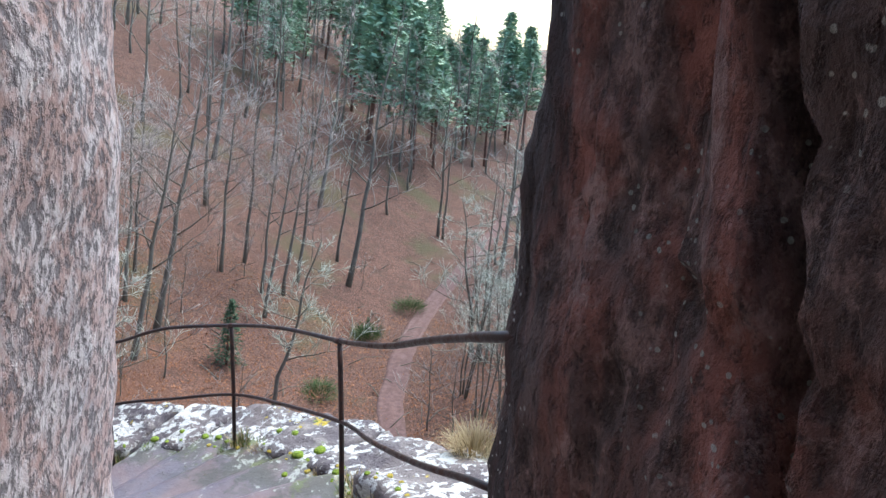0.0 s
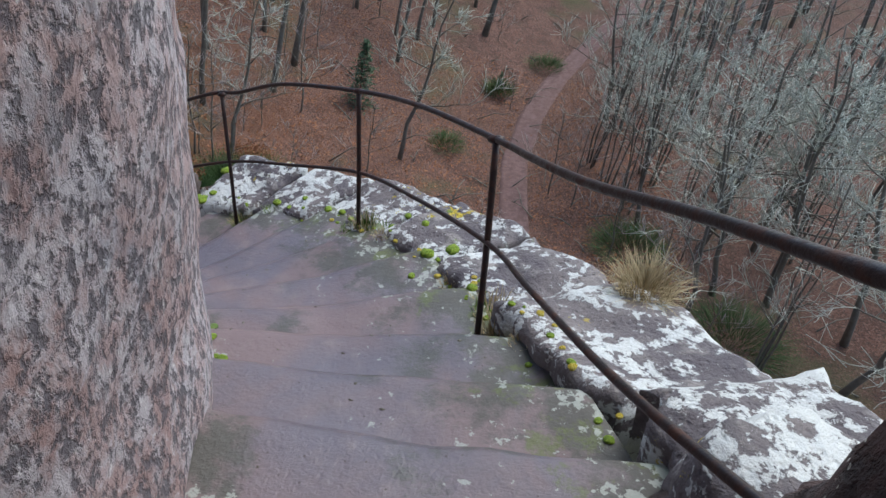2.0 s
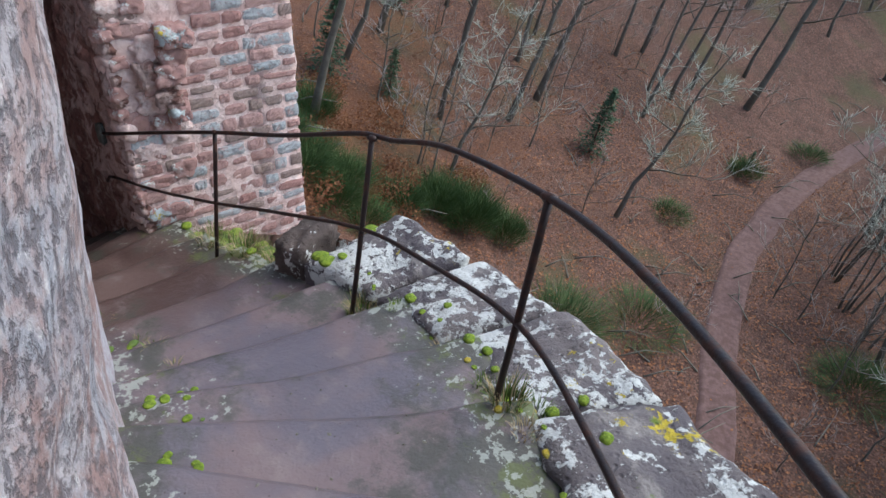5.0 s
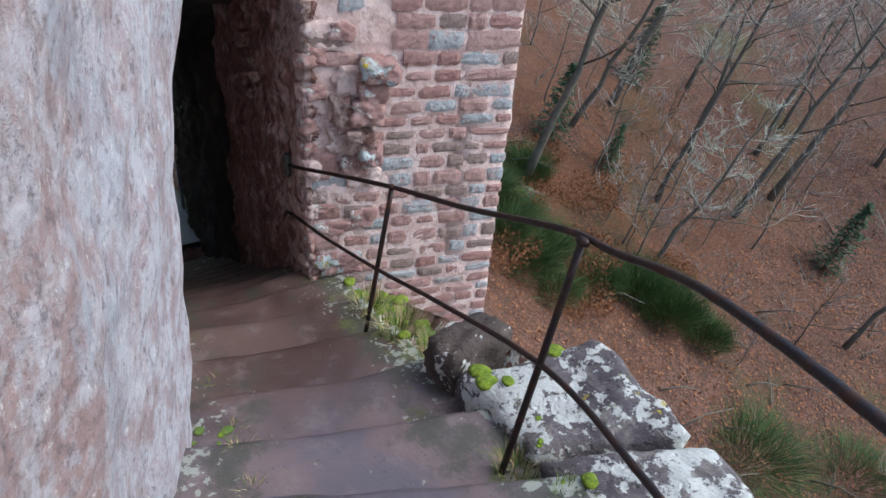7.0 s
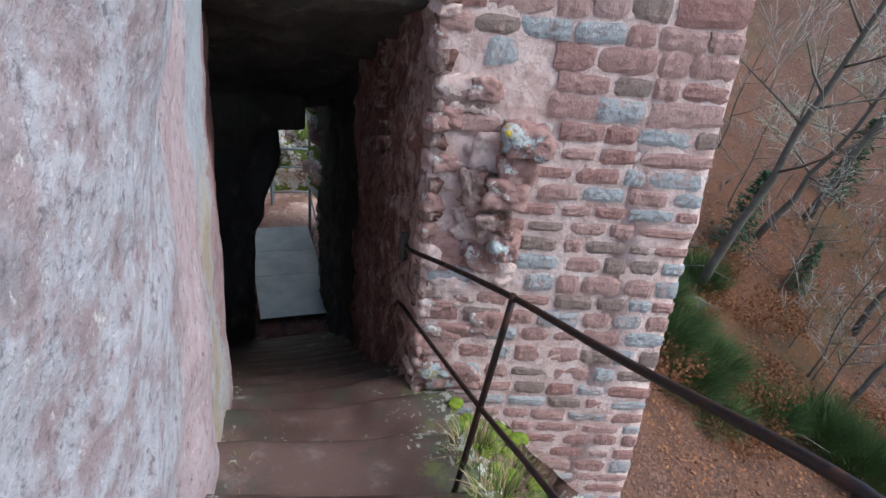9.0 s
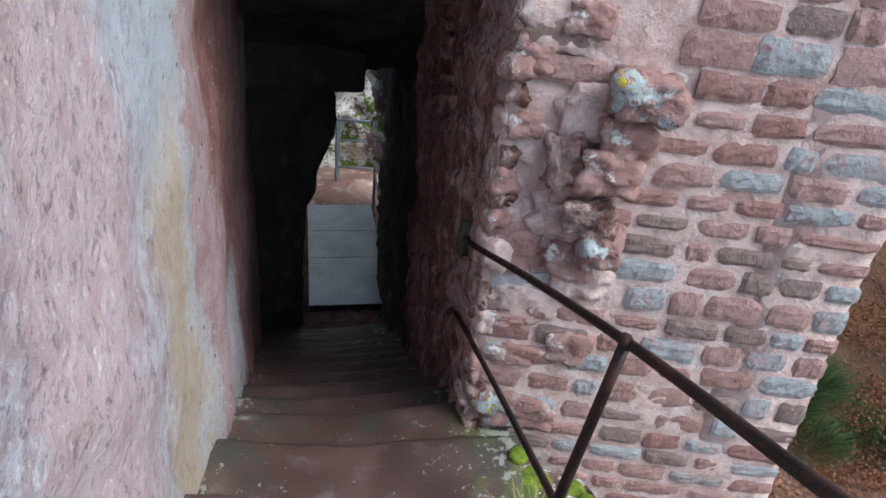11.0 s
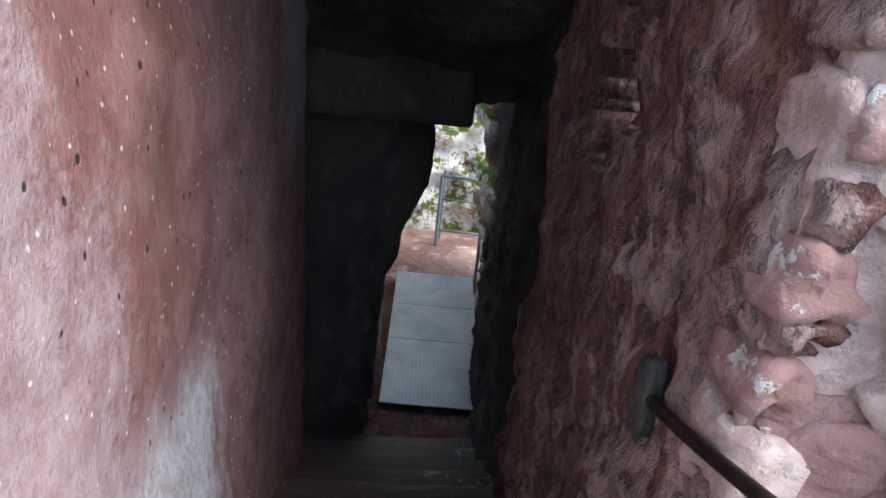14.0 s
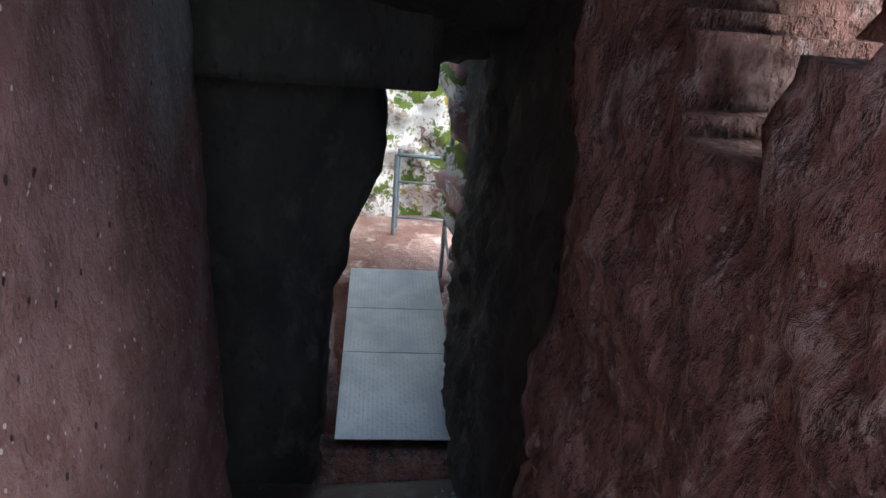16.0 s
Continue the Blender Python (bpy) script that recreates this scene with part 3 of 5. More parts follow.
def build_stairs():
    stairs = tagged(new("stairs"), "worn reddish-grey stone steps curving down round the rock", "stairs", kind="structure")
    z = 0.40
    k = 0
    while z > -4.3:
        top = z - RISER / 2
        a0, b0 = at_height(INNER, z + 0.0), at_height(OUTER, z)
        a1, b1 = at_height(INNER, z - RISER * 1.15), at_height(OUTER, z - RISER * 1.15)
        va, vb = (a0 - b0), (b0 - a0)
        a0, a1, b0, b1 = a0 + va * 0.34, a1 + va * 0.34, b0 + vb * 0.13, b1 + vb * 0.13
        verts, faces = [], []
        W = 26
        # profile from the back of the tread to its worn nose and down the riser
        prof = [(-0.12, 0.012), (0.2, 0.004), (0.45, 0.0), (0.70, 0.001), (0.83, -0.004), (0.880, -0.014), (0.892, -0.035), (0.875, -0.08), (0.845, -0.2), (0.845, -0.6)]
        for i in range(W + 1):
            u = i / W
            wear = -0.034 * math.exp(-((u - 0.55) / 0.26) ** 2)
            bow = 0.04 * ruffle((u * 2.5, k * 3.1, 0), 1.0, 1.0, 4)
            for f, dz in prof:
                p0, p1 = a0 + (b0 - a0) * u, a1 + (b1 - a1) * u
                p = p0 + (p1 - p0) * (f + (bow if f > 0.3 else 0))
                zz = top + dz + (wear * (0.4 + 0.6 * min(1, max(0, f))) if dz > -0.3 else 0) + (ruffle((p[0], p[1], top), 5, 0.009, 1.7) if dz > -0.3 else 0)
                verts.append((p[0], p[1], zz))
        n = len(prof)
        for i in range(W):
            for j in range(n - 1):
                faces.append((i * n + j, i * n + j + 1, (i + 1) * n + j + 1, (i + 1) * n + j))
        faces.append(tuple(range(n)))
        faces.append(tuple(W * n + j for j in range(n)))
        faces.append(tuple(i * n + n - 1 for i in range(W + 1)) + tuple(i * n for i in range(W, -1, -1)))
        ob = thing("step", verts, faces, M_STEP, parent=stairs)
        ends = ob.data.attributes.new("rim", "FLOAT", "POINT")
        ends.data.foreach_set("value", [max(0.0, 1 - (i // n) / W / 0.40, 1 - (1 - (i // n) / W) / 0.34) for i in range(len(verts))])
        z -= RISER
        k += 1


build_stairs()

def core_lean(x, y, z):
    """The rock leans out over the steps above hip height and is hollowed at the bend of the stairs."""
    i = int(np.argmin((INNER[:, 0] - x) ** 2 + (INNER[:, 1] - y) ** 2))
    h = z - INNER[i, 2]
    near = min(1.0, max(0.12, (2.35 - y) / 0.45)) if x > -3.9 else 0.0
    d = near * min(0.26, max(-0.03, 0.13 * (h - 0.65))) + 0.05 * math.exp(-((x + 3.3) / 0.6) ** 2)
    lean = float(np.interp(-x, (0.95, 1.12, 1.4, 1.9, 2.3, 2.9, 3.7, 4.3), (0.0, 0.55, 1.05, 0.85, 0.5, 0.6, 0.5, 0.0)))
    hollow = float(np.interp(-x, (1.5, 2.0, 2.35, 2.8, 3.4, 4.2), (0.0, 0.06, 0.17, 0.18, 0.11, 0.0)))
    brow = 0.12 * max(0.0, min(1.0, (h - 1.5) / 0.5)) * math.exp(-((x + 3.6) / 0.4) ** 2)
    return d + lean * min(0.15, max(-0.08, 0.10 * (h - 0.2))) - hollow + brow


LEFT_RING = [(-0.70, -2.2), (-0.72, 0.2), (-0.80, 0.75), (-0.95, 1.1), (-1.03, 1.45), (-1.10, 1.72), (-1.2, 2.03), (-1.5, 2.5), (-1.93, 2.97), (-2.5, 3.35), (-3.1, 3.55), (-3.6, 3.66), (-4.4, 3.75), (-5.3, 3.82), (-6.4, 3.8), (-7.75, 3.78), (-8.0, 3.6), (-8.0, 1.0), (-6, -2.5), (-3, -4)]
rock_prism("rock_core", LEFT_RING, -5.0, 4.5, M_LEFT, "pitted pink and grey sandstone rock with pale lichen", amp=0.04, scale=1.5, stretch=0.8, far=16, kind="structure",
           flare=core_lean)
def pillar_relief(x, y, z):
    """Flared foot, a deep upright crack, bedding steps and flutes."""
    d = 0.02 + (0.15 + 0.28 * max(0.0, min(1.0, (y - 0.9) / 0.4))) * math.exp(-max(0.0, z + 0.30) / 0.30) - 0.06 * max(0.0, min(1.0, (z - 0.8) / 0.6))
    s = y + 0.17 * (1.4 - z) + 0.03 * noise.noise(Vector((0, 2, z * 1.5))) + 0.012 * noise.noise(Vector((0, 9, z * 9)))
    d -= 0.15 * math.exp(-((s - 0.785) / 0.018) ** 2)
    bed = 1.16 + 0.10 * noise.noise(Vector((y * 2, 5, 0)))
    d += 0.030 * (1 if z > bed and y < 0.95 else 0) - 0.02 * math.exp(-((z - bed) / 0.02) ** 2) * (y < 0.95)
    d += 0.026 * noise.noise(Vector((y * 9, x * 9, z * 1.2))) + 0.018 * noise.noise(Vector((y * 22, x * 22, z * 6))) + 0.010 * noise.noise(Vector((y * 45, x * 45, z * 18)))
    return d


RIGHT_RING = [(0.95, -2.4), (0.72, -0.6), (0.52, 0.35), (0.37, 0.85), (0.21, 1.25), (0.20, 1.48), (0.55, 1.78), (1.3, 2.0), (2.6, 1.6), (2.8, -2.4)]
rock_prism("rock_pillar", RIGHT_RING, -3.0, 4.0, M_RED, "dark red-brown sandstone pillar with vertical fissures", amp=0.035, scale=2.2, seed=7, stretch=0.5, far=7, step=0.028, top_step=0.04, kind="structure",
           flare=pillar_relief)
FOOT_RING = [(0.70, 1.0), (0.36, 1.15), (0.16, 1.58), (0.09, 1.92), (0.18, 2.14), (0.40, 2.2), (0.9, 2.0), (0.9, 1.2)]
rock_prism("rock_foot", FOOT_RING, -1.2, -0.06, M_LEDGE, "dark knobbly foot of the sandstone pillar beside the steps", amp=0.06, scale=3.5, seed=9, step=0.04, kind="structure",
           flare=lambda x, y, z: -0.30 * max(0.0, z + 0.42) ** 1.4)
# Not in view: block added behind the start to keep light off the pillar.
rock_prism("rock_behind", [(-1.2, -2.2), (1.4, -2.2), (1.4, -3.4), (-1.2, -3.4)], -1.0, 4.2, M_RED, "unseen sandstone added behind the start to shade the passage", seed=2, step=0.15, kind="structure")

# ledge of loose slabs outside the steps
EDGE = smooth_line([(1.0, 1.75, 0.06), (0.75, 2.3, -0.25), (0.45, 3.0, -0.62), (0.02, 3.6, -0.85), (-0.5, 4.15, -1.02), (-1.08, 4.6, -1.16), (-1.8, 4.98, -1.34), (-2.75, 5.2, -1.5), (-3.3, 5.2, -1.66), (-4.1, 5.3, -2.05), (-5.0, 5.4, -2.45)], 240)
RIM = smooth_line([(0.30, 1.5, -0.02), (0.10, 2.14, -0.30), (-0.36, 2.85, -0.66), (-0.8, 3.5, -0.92), (-1.37, 4.06, -1.18), (-1.95, 4.43, -1.38), (-2.55, 4.60, -1.55), (-3.1, 4.66, -1.72), (-4.1, 4.75, -2.1), (-5.1, 4.98, -2.48)], 240)


def along(line, u):
    f = u * (len(line) - 1)
    i = min(int(f), len(line) - 2)
    return line[i] * (1 - (f - i)) + line[i + 1] * (f - i)


def build_ledge():
    ledge = tagged(new("ledge"), "rim of uneven sandstone slabs patched with white and yellow lichen", "ledge", kind="structure")
    cuts = (0.0, 0.13, 0.26, 0.36, 0.45, 0.545, 0.63, 0.72)
    for s, (u0, u1) in enumerate(zip(cuts[:-1], cuts[1:])):
        g = 0.004
        verts, faces = [], []
        A, B = 22, 20
        lift = (-0.01, 0.0, -0.05, -0.04, -0.055, -0.04, 0.0)[s]
        for i in range(A + 1):
            u = u0 + g + (u1 - u0 - 2 * g) * i / A
            um = u0 + (u1 - u0) * (0.5 + 0.55 * (i / A - 0.5))
            notch = 0.22 * max(0.0, noise.noise(Vector((u * 46, s * 5, 1)))) + 0.01
            p0, p1 = along(RIM, u), along(EDGE, u)
            z0, z1 = along(RIM, um)[2], along(EDGE, um)[2]
            for j in range(B + 1):
                v = j / B
                w = notch + (1.0 + 0.10 * noise.noise(Vector((u * 25, 3, s))) - notch) * v
                x, y = (p0 + (p1 - p0) * w)[:2]
                z = z0 + (z1 - z0) * v + lift
                rim = min(i, A - i, j, B - j)
                z -= (0.035, 0.012, 0.003)[rim] if rim < 3 else 0
                z += ruffle((x, y, 0), 2.2, 0.05, s * 1.3) + ruffle((x, y, 0), 11, 0.012, 2)
                verts.append((x, y, z))
        n = B + 1
        for i in range(A):
            for j in range(B):
                faces.append((i * n + j, i * n + j + 1, (i + 1) * n + j + 1, (i + 1) * n + j))
        loop = [i * n for i in range(A + 1)] + [A * n + j for j in range(1, n)] + [i * n + B for i in range(A - 1, -1, -1)] + [j for j in range(B - 1, 0, -1)]
        low = []
        for q in loop:
            x, y, z = verts[q]
            low.append(len(verts))
            verts.append((x + 0.03 * noise.noise(Vector((x * 6, y * 6, 1))), y + 0.03 * noise.noise(Vector((x * 6, y * 6, 8))), z - 0.16))
        low2 = []
        for q in low:
            x, y, z = verts[q]
            low2.append(len(verts))
            verts.append((x, y, z - 0.35))
        m = len(loop)
        for i in range(m):
            j = (i + 1) % m
            faces.append((loop[i], loop[j], low[j], low[i]))
            faces.append((low[i], low[j], low2[j], low2[i]))
        faces.append(tuple(low2))
        thing("slab", verts, faces, M_LEDGE, parent=ledge)


build_ledge()


def build_cliff():
    """The rock under steps and ledge, dropping away to the slope."""
    verts, faces = [], []
    A, B = 150, 60
    for i in range(A + 1):
        u = i / A
        e, r = along(EDGE, u), along(RIM, u)
        out = (e - r)[:2] / np.linalg.norm((e - r)[:2])
        for j in range(B + 1):
            if j < 6:
                w = j / 6
                x, y = r[:2] + (e - r)[:2] * (w * 0.98) + out * (-0.12 if u < 0.62 else 0.04) * (1 - w)
                z = min(r[2], e[2]) - 0.05 * w - (0.30 if u < 0.66 else 0.14)
            else:
                d = ((j - 6) / (B - 6)) ** 1.3
                x, y = e[:2] - out * 0.05 + out * 0.12 * d * 10
                z = e[2] - 0.2 - d * 14
            k = ruffle((x, y, z), 1.2, 0.10, 5) if j > 6 else 0.3 * ruffle((x, y, z), 4, 0.06, 5)
            verts.append((x + out[0] * k, y + out[1] * k, z + (k if j <= 6 else 0)))
    n = B + 1
    faces = [(i * n + j, i * n + j + 1, (i + 1) * n + j + 1, (i + 1) * n + j) for i in range(A) for j in range(B)]
    thing("cliff", verts, faces, M_CLIFF, "red sandstone cliff falling away below the ledge", "cliff", "structure")


build_cliff()

# ---- passage and masonry ----
DOOR, CORNER = np.array((-5.26, 4.87)), np.array((-4.85, 6.27))
ALONG = (CORNER - DOOR) / np.linalg.norm(CORNER - DOOR)
FACE = np.array((ALONG[1], -ALONG[0]))
WALL_LEN = float(np.linalg.norm(CORNER - DOOR))


def wall_sheet(name, start, way, length, thick, z0, z1, mat, label, step=0.05, amp=0.03, seed=0.0, hole=None, scale=4.0, kind="structure"):
    """A rough wall from start along way (plan), its face on the right of way; hole(s, z) cuts an opening through it."""
    way = np.array(way, float) / np.linalg.norm(way)
    nor = np.array((way[1], -way[0]))
    na, nb = max(2, int(length / step)), max(2, int((z1 - z0) / step))
    verts, faces = [], []
    for side in (0, 1):
        for i in range(na + 1):
            for j in range(nb + 1):
                s, z = length * i / na, z0 + (z1 - z0) * j / nb
                p = np.array(start) + way * s
                d = ruffle((p[0], p[1], z), scale, amp, seed) + ruffle((p[0], p[1], z), scale * 4, amp * 0.3, seed) if side == 0 else -thick
                p = p + nor * d
                verts.append((p[0], p[1], z))
    n, half = nb + 1, (na + 1) * (nb + 1)
    keep = {(i, j) for i in range(na) for j in range(nb) if not (hole and hole(length * (i + 0.5) / na, z0 + (z1 - z0) * (j + 0.5) / nb))}
    for i, j in keep:
        q = (i * n + j, i * n + j + 1, (i + 1) * n + j + 1, (i + 1) * n + j)
        faces.append(q)
        faces.append(tuple(half + v for v in reversed(q)))
        for (di, dj), (e0, e1) in (((-1, 0), (0, 1)), ((0, 1), (1, 2)), ((1, 0), (2, 3)), ((0, -1), (3, 0))):
            if (i + di, j + dj) not in keep:
                faces.append((q[e0], q[e1], half + q[e1], half + q[e0]))
    return thing(name, verts, faces, mat, label, "wall", kind)


WALL_TOP = 0.9
masonry = wall_sheet("wall_masonry", DOOR, ALONG, WALL_LEN, 0.42, -8.0, WALL_TOP, M_MORTAR, "old rubble wall of red stones in pink lime mortar", amp=0.012, seed=3)
wall_sheet("wall_return", CORNER, (-0.96, 0.28), 4.2, 0.4, -9.0, -0.9, M_MORTAR, "outer return of the rubble wall", step=0.15, amp=0.03, seed=5)


def window_hole(s, z):
    x = -7.0 + s
    c = ruffle((x, 0, z), 6, 0.12, 1)
    return ((x + 6.33) / (0.20 + c)) ** 2 + ((z + 1.13) / (0.33 + c)) ** 2 < 1


def niche_line(name, mat):
    return wall_sheet(name, (-7.0, 4.87), (1, 0), 1.72, 0.40, -5.0, 0.2, mat, "rough red rubble side of the passage", amp=0.055, seed=8, hole=window_hole, scale=3.0, step=0.03)


niche_line("wall_passage", M_REVEAL)
# Unlit deep end: its shade is put into the wall's black colour.
wall_sheet("wall_inner", (-9.3, 4.93), (1, 0), 2.32, 0.40, -5.0, 0.2, M_DARK, "rubble at the passage end, shade put into its dark colour", amp=0.07, seed=14, scale=3.0)


def build_roof():
    verts, faces = [], []
    A, B = 60, 30
    for side in (0, 1):
        for i in range(A + 1):
            for j in range(B + 1):
                x, y = -5.42 - 3.5 * i / A, 3.1 + 1.95 * j / B
                z = -0.36 - 1.42 * (i / A) ** 1.1 + ruffle((x, y, 0), 2.5, 0.09, 6)
                verts.append((x + (0.05 * noise.noise(Vector((y * 4, 0, 3))) if i == 0 else 0), y, z if side == 0 else 1.2))
    n, half = B + 1, (A + 1) * (B + 1)
    for i in range(A):
        for j in range(B):
            q = (i * n + j, i * n + j + 1, (i + 1) * n + j + 1, (i + 1) * n + j)
            faces += [q, tuple(half + v for v in reversed(q))]
    for i in range(A):
        for j in (0, B):
            faces.append((i * n + j, (i + 1) * n + j, half + (i + 1) * n + j, half + i * n + j))
    for j in range(B):
        for i in (0, A):
            faces.append((i * n + j, i * n + j + 1, half + i * n + j + 1, half + i * n + j))
    thing("ceiling_rock", verts, faces, M_DARK, "rock roof of the passage, coloured dark for its shade", "ceiling", "structure")


build_roof()


def build_end_rock():
    """The rock left of the far opening, its edge winding upwards, and the lintel over it."""
    side = [(-5.0, 4.06), (-3.9, 4.08), (-3.37, 4.10), (-3.0, 4.13), (-2.84, 4.21), (-2.6, 4.23), (-2.46, 4.30), (-2.3, 4.37), (-2.15, 4.40), (-2.0, 4.38), (-1.85, 4.34), (-1.6, 4.34)]
    verts, faces = [], []
    A, B = 70, 34
    zs = np.linspace(-5.0, -1.6, A + 1)
    edge = np.interp(zs, [s[0] for s in side], [s[1] for s in side])
    loop = []
    for z, e in zip(zs, edge):
        ring = [(-8.5, 2.6 + (e - 2.6) * j / B) for j in range(B + 1)] + [(-8.5 - 0.6 * j / 8, e + 0.05 * math.sin(j)) for j in range(1, 9)] + [(-9.1, 2.6)]
        for x, y in ring:
            k = ruffle((x, y, z), 2.4, 0.05, 4)
            verts.append((x + k, y + 0.6 * ruffle((x, y, z), 6, 0.03, 9), z))
        loop.append(len(ring))
    n = loop[0]
    for i in range(A):
        for j in range(n):
            jj = (j + 1) % n
            faces.append((i * n + j, i * n + jj, (i + 1) * n + jj, (i + 1) * n + j))
    faces += [tuple(range(n)), tuple(A * n + j for j in range(n))]
    thing("rock_jamb", verts, faces, M_DARK, "mossy rock beside the far opening, coloured dark for shade", "rock", "structure")
    rock_prism("lintel", [(-8.2, 2.6), (-8.2, 4.64), (-9.2, 4.58), (-9.2, 2.6)], -1.80, -0.6, M_DARK, "long stone lintel over the opening, coloured dark for shade", "lintel", step=0.06, amp=0.03, seed=12, kind="structure")


build_end_rock()

# ---- railing ----
POSTS = [((-0.528, 2.895, -0.80), (-0.532, 3.121, 0.05)), ((-1.49, 4.07, -1.36), (-1.43, 4.12, -0.30)), ((-2.61, 4.50, -1.70), (-2.62, 4.68, -0.71)), ((-4.09, 4.70, -2.26), (-4.07, 4.84, -1.22))]


def build_railing():
    rail = tagged(new("railing"), "dark iron railing with round posts and two bent rails", "railing")
    rail.location = (-1.49, 4.07, -1.36)
    bpy.context.view_layer.update()

    def part(name, pts, r, sides=10):
        verts, faces = [], []
        pts = [np.array(p) - np.array(rail.location) for p in pts]
        tube(verts, faces, pts, r if isinstance(r, list) else [r] * len(pts), sides)
        thing(name, verts, faces, M_IRON, parent=rail)

    for a, b in POSTS:
        part("post", smooth_line([a, np.array(a) * 0.5 + np.array(b) * 0.5 + np.array((0.004, -0.003, 0)), b], 8), 0.014)
    tops = [np.array(b) for _, b in POSTS]
    mids = [np.array(a) * 0.5 + np.array(b) * 0.5 + np.array((0.0, 0.0, 0.02)) for a, b in POSTS]
    top = smooth_line([(0.36, 1.38, 0.845), (0.17, 1.455, 0.834), (-0.02, 1.87, 0.635), (-0.20, 2.29, 0.415), (-0.37, 2.72, 0.22), tops[0], (-0.98, 3.69, -0.13), tops[1], (-2.05, 4.47, -0.48), tops[2] + np.array((0.12, 0.0, 0.03)), tops[2] + np.array((-0.10, 0.02, -0.015)), (-3.4, 4.80, -1.0), tops[3], (-4.76, 4.85, -1.455), (-5.45, 4.84, -1.69), (-5.62, 4.90, -1.73)], 130)
    part("top_rail", top, [0.0155 if p[1] < 1.62 else 0.013 for p in top])
    low = smooth_line([(0.40, 1.38, 0.40), (0.17, 1.44, 0.40), (0.08, 1.55, 0.36), (-0.10, 1.95, 0.14), (-0.32, 2.55, -0.17), mids[0], (-1.0, 3.64, -0.62), mids[1], (-2.05, 4.40, -1.02), mids[2], (-3.4, 4.70, -1.47), mids[3], (-4.9, 4.84, -1.98), (-5.52, 4.84, -2.10), (-5.6, 4.83, -2.16), (-5.68, 4.9, -2.22)], 130)
    part("lower_rail", low, 0.0115)
    for b in tops:
        d = np.array((0.03, -0.01, 0.008))
        part("weld", [b - d, b - d * 0.4, b + d * 0.4, b + d], [0.011, 0.017, 0.017, 0.011], 8)


build_railing()

# ---- stones of the masonry ----


def stone_mesh(seed):
    """The chipped, flattish face of a squared rubble block with its sides running back into the mortar; one unit wide and high."""
    r = random.Random(seed)
    A, B = 6, 4
    cut = [(r.uniform(-0.06, 0.03), r.uniform(-0.12, 0.06)) for _ in range(4)]
    verts, faces = [], []
    for j in range(B + 1):
        for i in range(A + 1):
            u, v = i / A, j / B
            x, z = u - 0.5, v - 0.5
            k = (u > 0.5) + 2 * (v > 0.5)
            edge = (i in (0, A)) + (j in (0, B))
            grow = (abs(x) * 2) ** 2 * (abs(z) * 2) ** 2
            x += math.copysign(1, x) * cut[k][0] * grow + (r.uniform(-0.022, 0.022) if i in (0, A) else r.uniform(-0.04, 0.04))
            z += math.copysign(1, z) * cut[k][1] * grow + (r.uniform(-0.05, 0.05) if j in (0, B) else r.uniform(-0.05, 0.05))
            y = -0.5 + (0.0, 0.10, 0.20)[edge] + r.uniform(-0.05, 0.05)
            verts.append((x, y, z))
    n = A + 1
    faces = [(j * n + i, j * n + i + 1, (j + 1) * n + i + 1, (j + 1) * n + i) for j in range(B) for i in range(A)]
    loop = list(range(A + 1)) + [j * n + A for j in range(1, B + 1)] + [B * n + i for i in range(A - 1, -1, -1)] + [j * n for j in range(B - 1, 0, -1)]
    back = []
    for q in loop:
        back.append(len(verts))
        verts.append((verts[q][0] * 1.02, 0.5, verts[q][2] * 1.02))
    for i in range(len(loop)):
        j = (i + 1) % len(loop)
        faces.append((loop[i], back[i], back[j], loop[j]))
    return mesh_of("stone", verts, faces, M_STONE, False)


def build_stones():
    meshes = [stone_mesh(i) for i in range(24)]
    r = random.Random(4)
    turn = math.atan2(ALONG[1], ALONG[0])
    z = -4.6
    while z < WALL_TOP - 0.1:
        high = z > -1.0
        h = r.choice((0.10, 0.115, 0.13, 0.15)) if high else r.choice((0.068, 0.08, 0.09, 0.10, 0.115))
        s = r.uniform(0.0, 0.05)
        while s < WALL_LEN - 0.05:
            w = r.uniform(0.13, 0.33) if high else r.uniform(0.10, 0.26)
            if s + w > WALL_LEN - 0.12:
                w = WALL_LEN - s + 0.012
            loose = s < 0.46 and -1.85 < z < -0.55
            if not (loose and r.random() < 0.75):
                ob = new("stone", meshes[r.randrange(24)])
                ob.parent = masonry
                p = DOOR + ALONG * (s + w / 2) + FACE * r.uniform(-0.0265, -0.018)
                small = r.random() < 0.22 and not high
                ob.matrix_basis = Matrix.LocRotScale((p[0], p[1], z + h / 2), Euler((0, r.uniform(-0.035, 0.035), turn)), (w * r.uniform(0.93, 1.0), 0.07, h * (r.uniform(0.6, 0.75) if small else r.uniform(0.88, 1.0))))
            s += w + (r.uniform(0.004, 0.014) if high else r.uniform(0.012, 0.036))
        z += h + (r.uniform(0.004, 0.010) if high else r.uniform(0.014, 0.028))


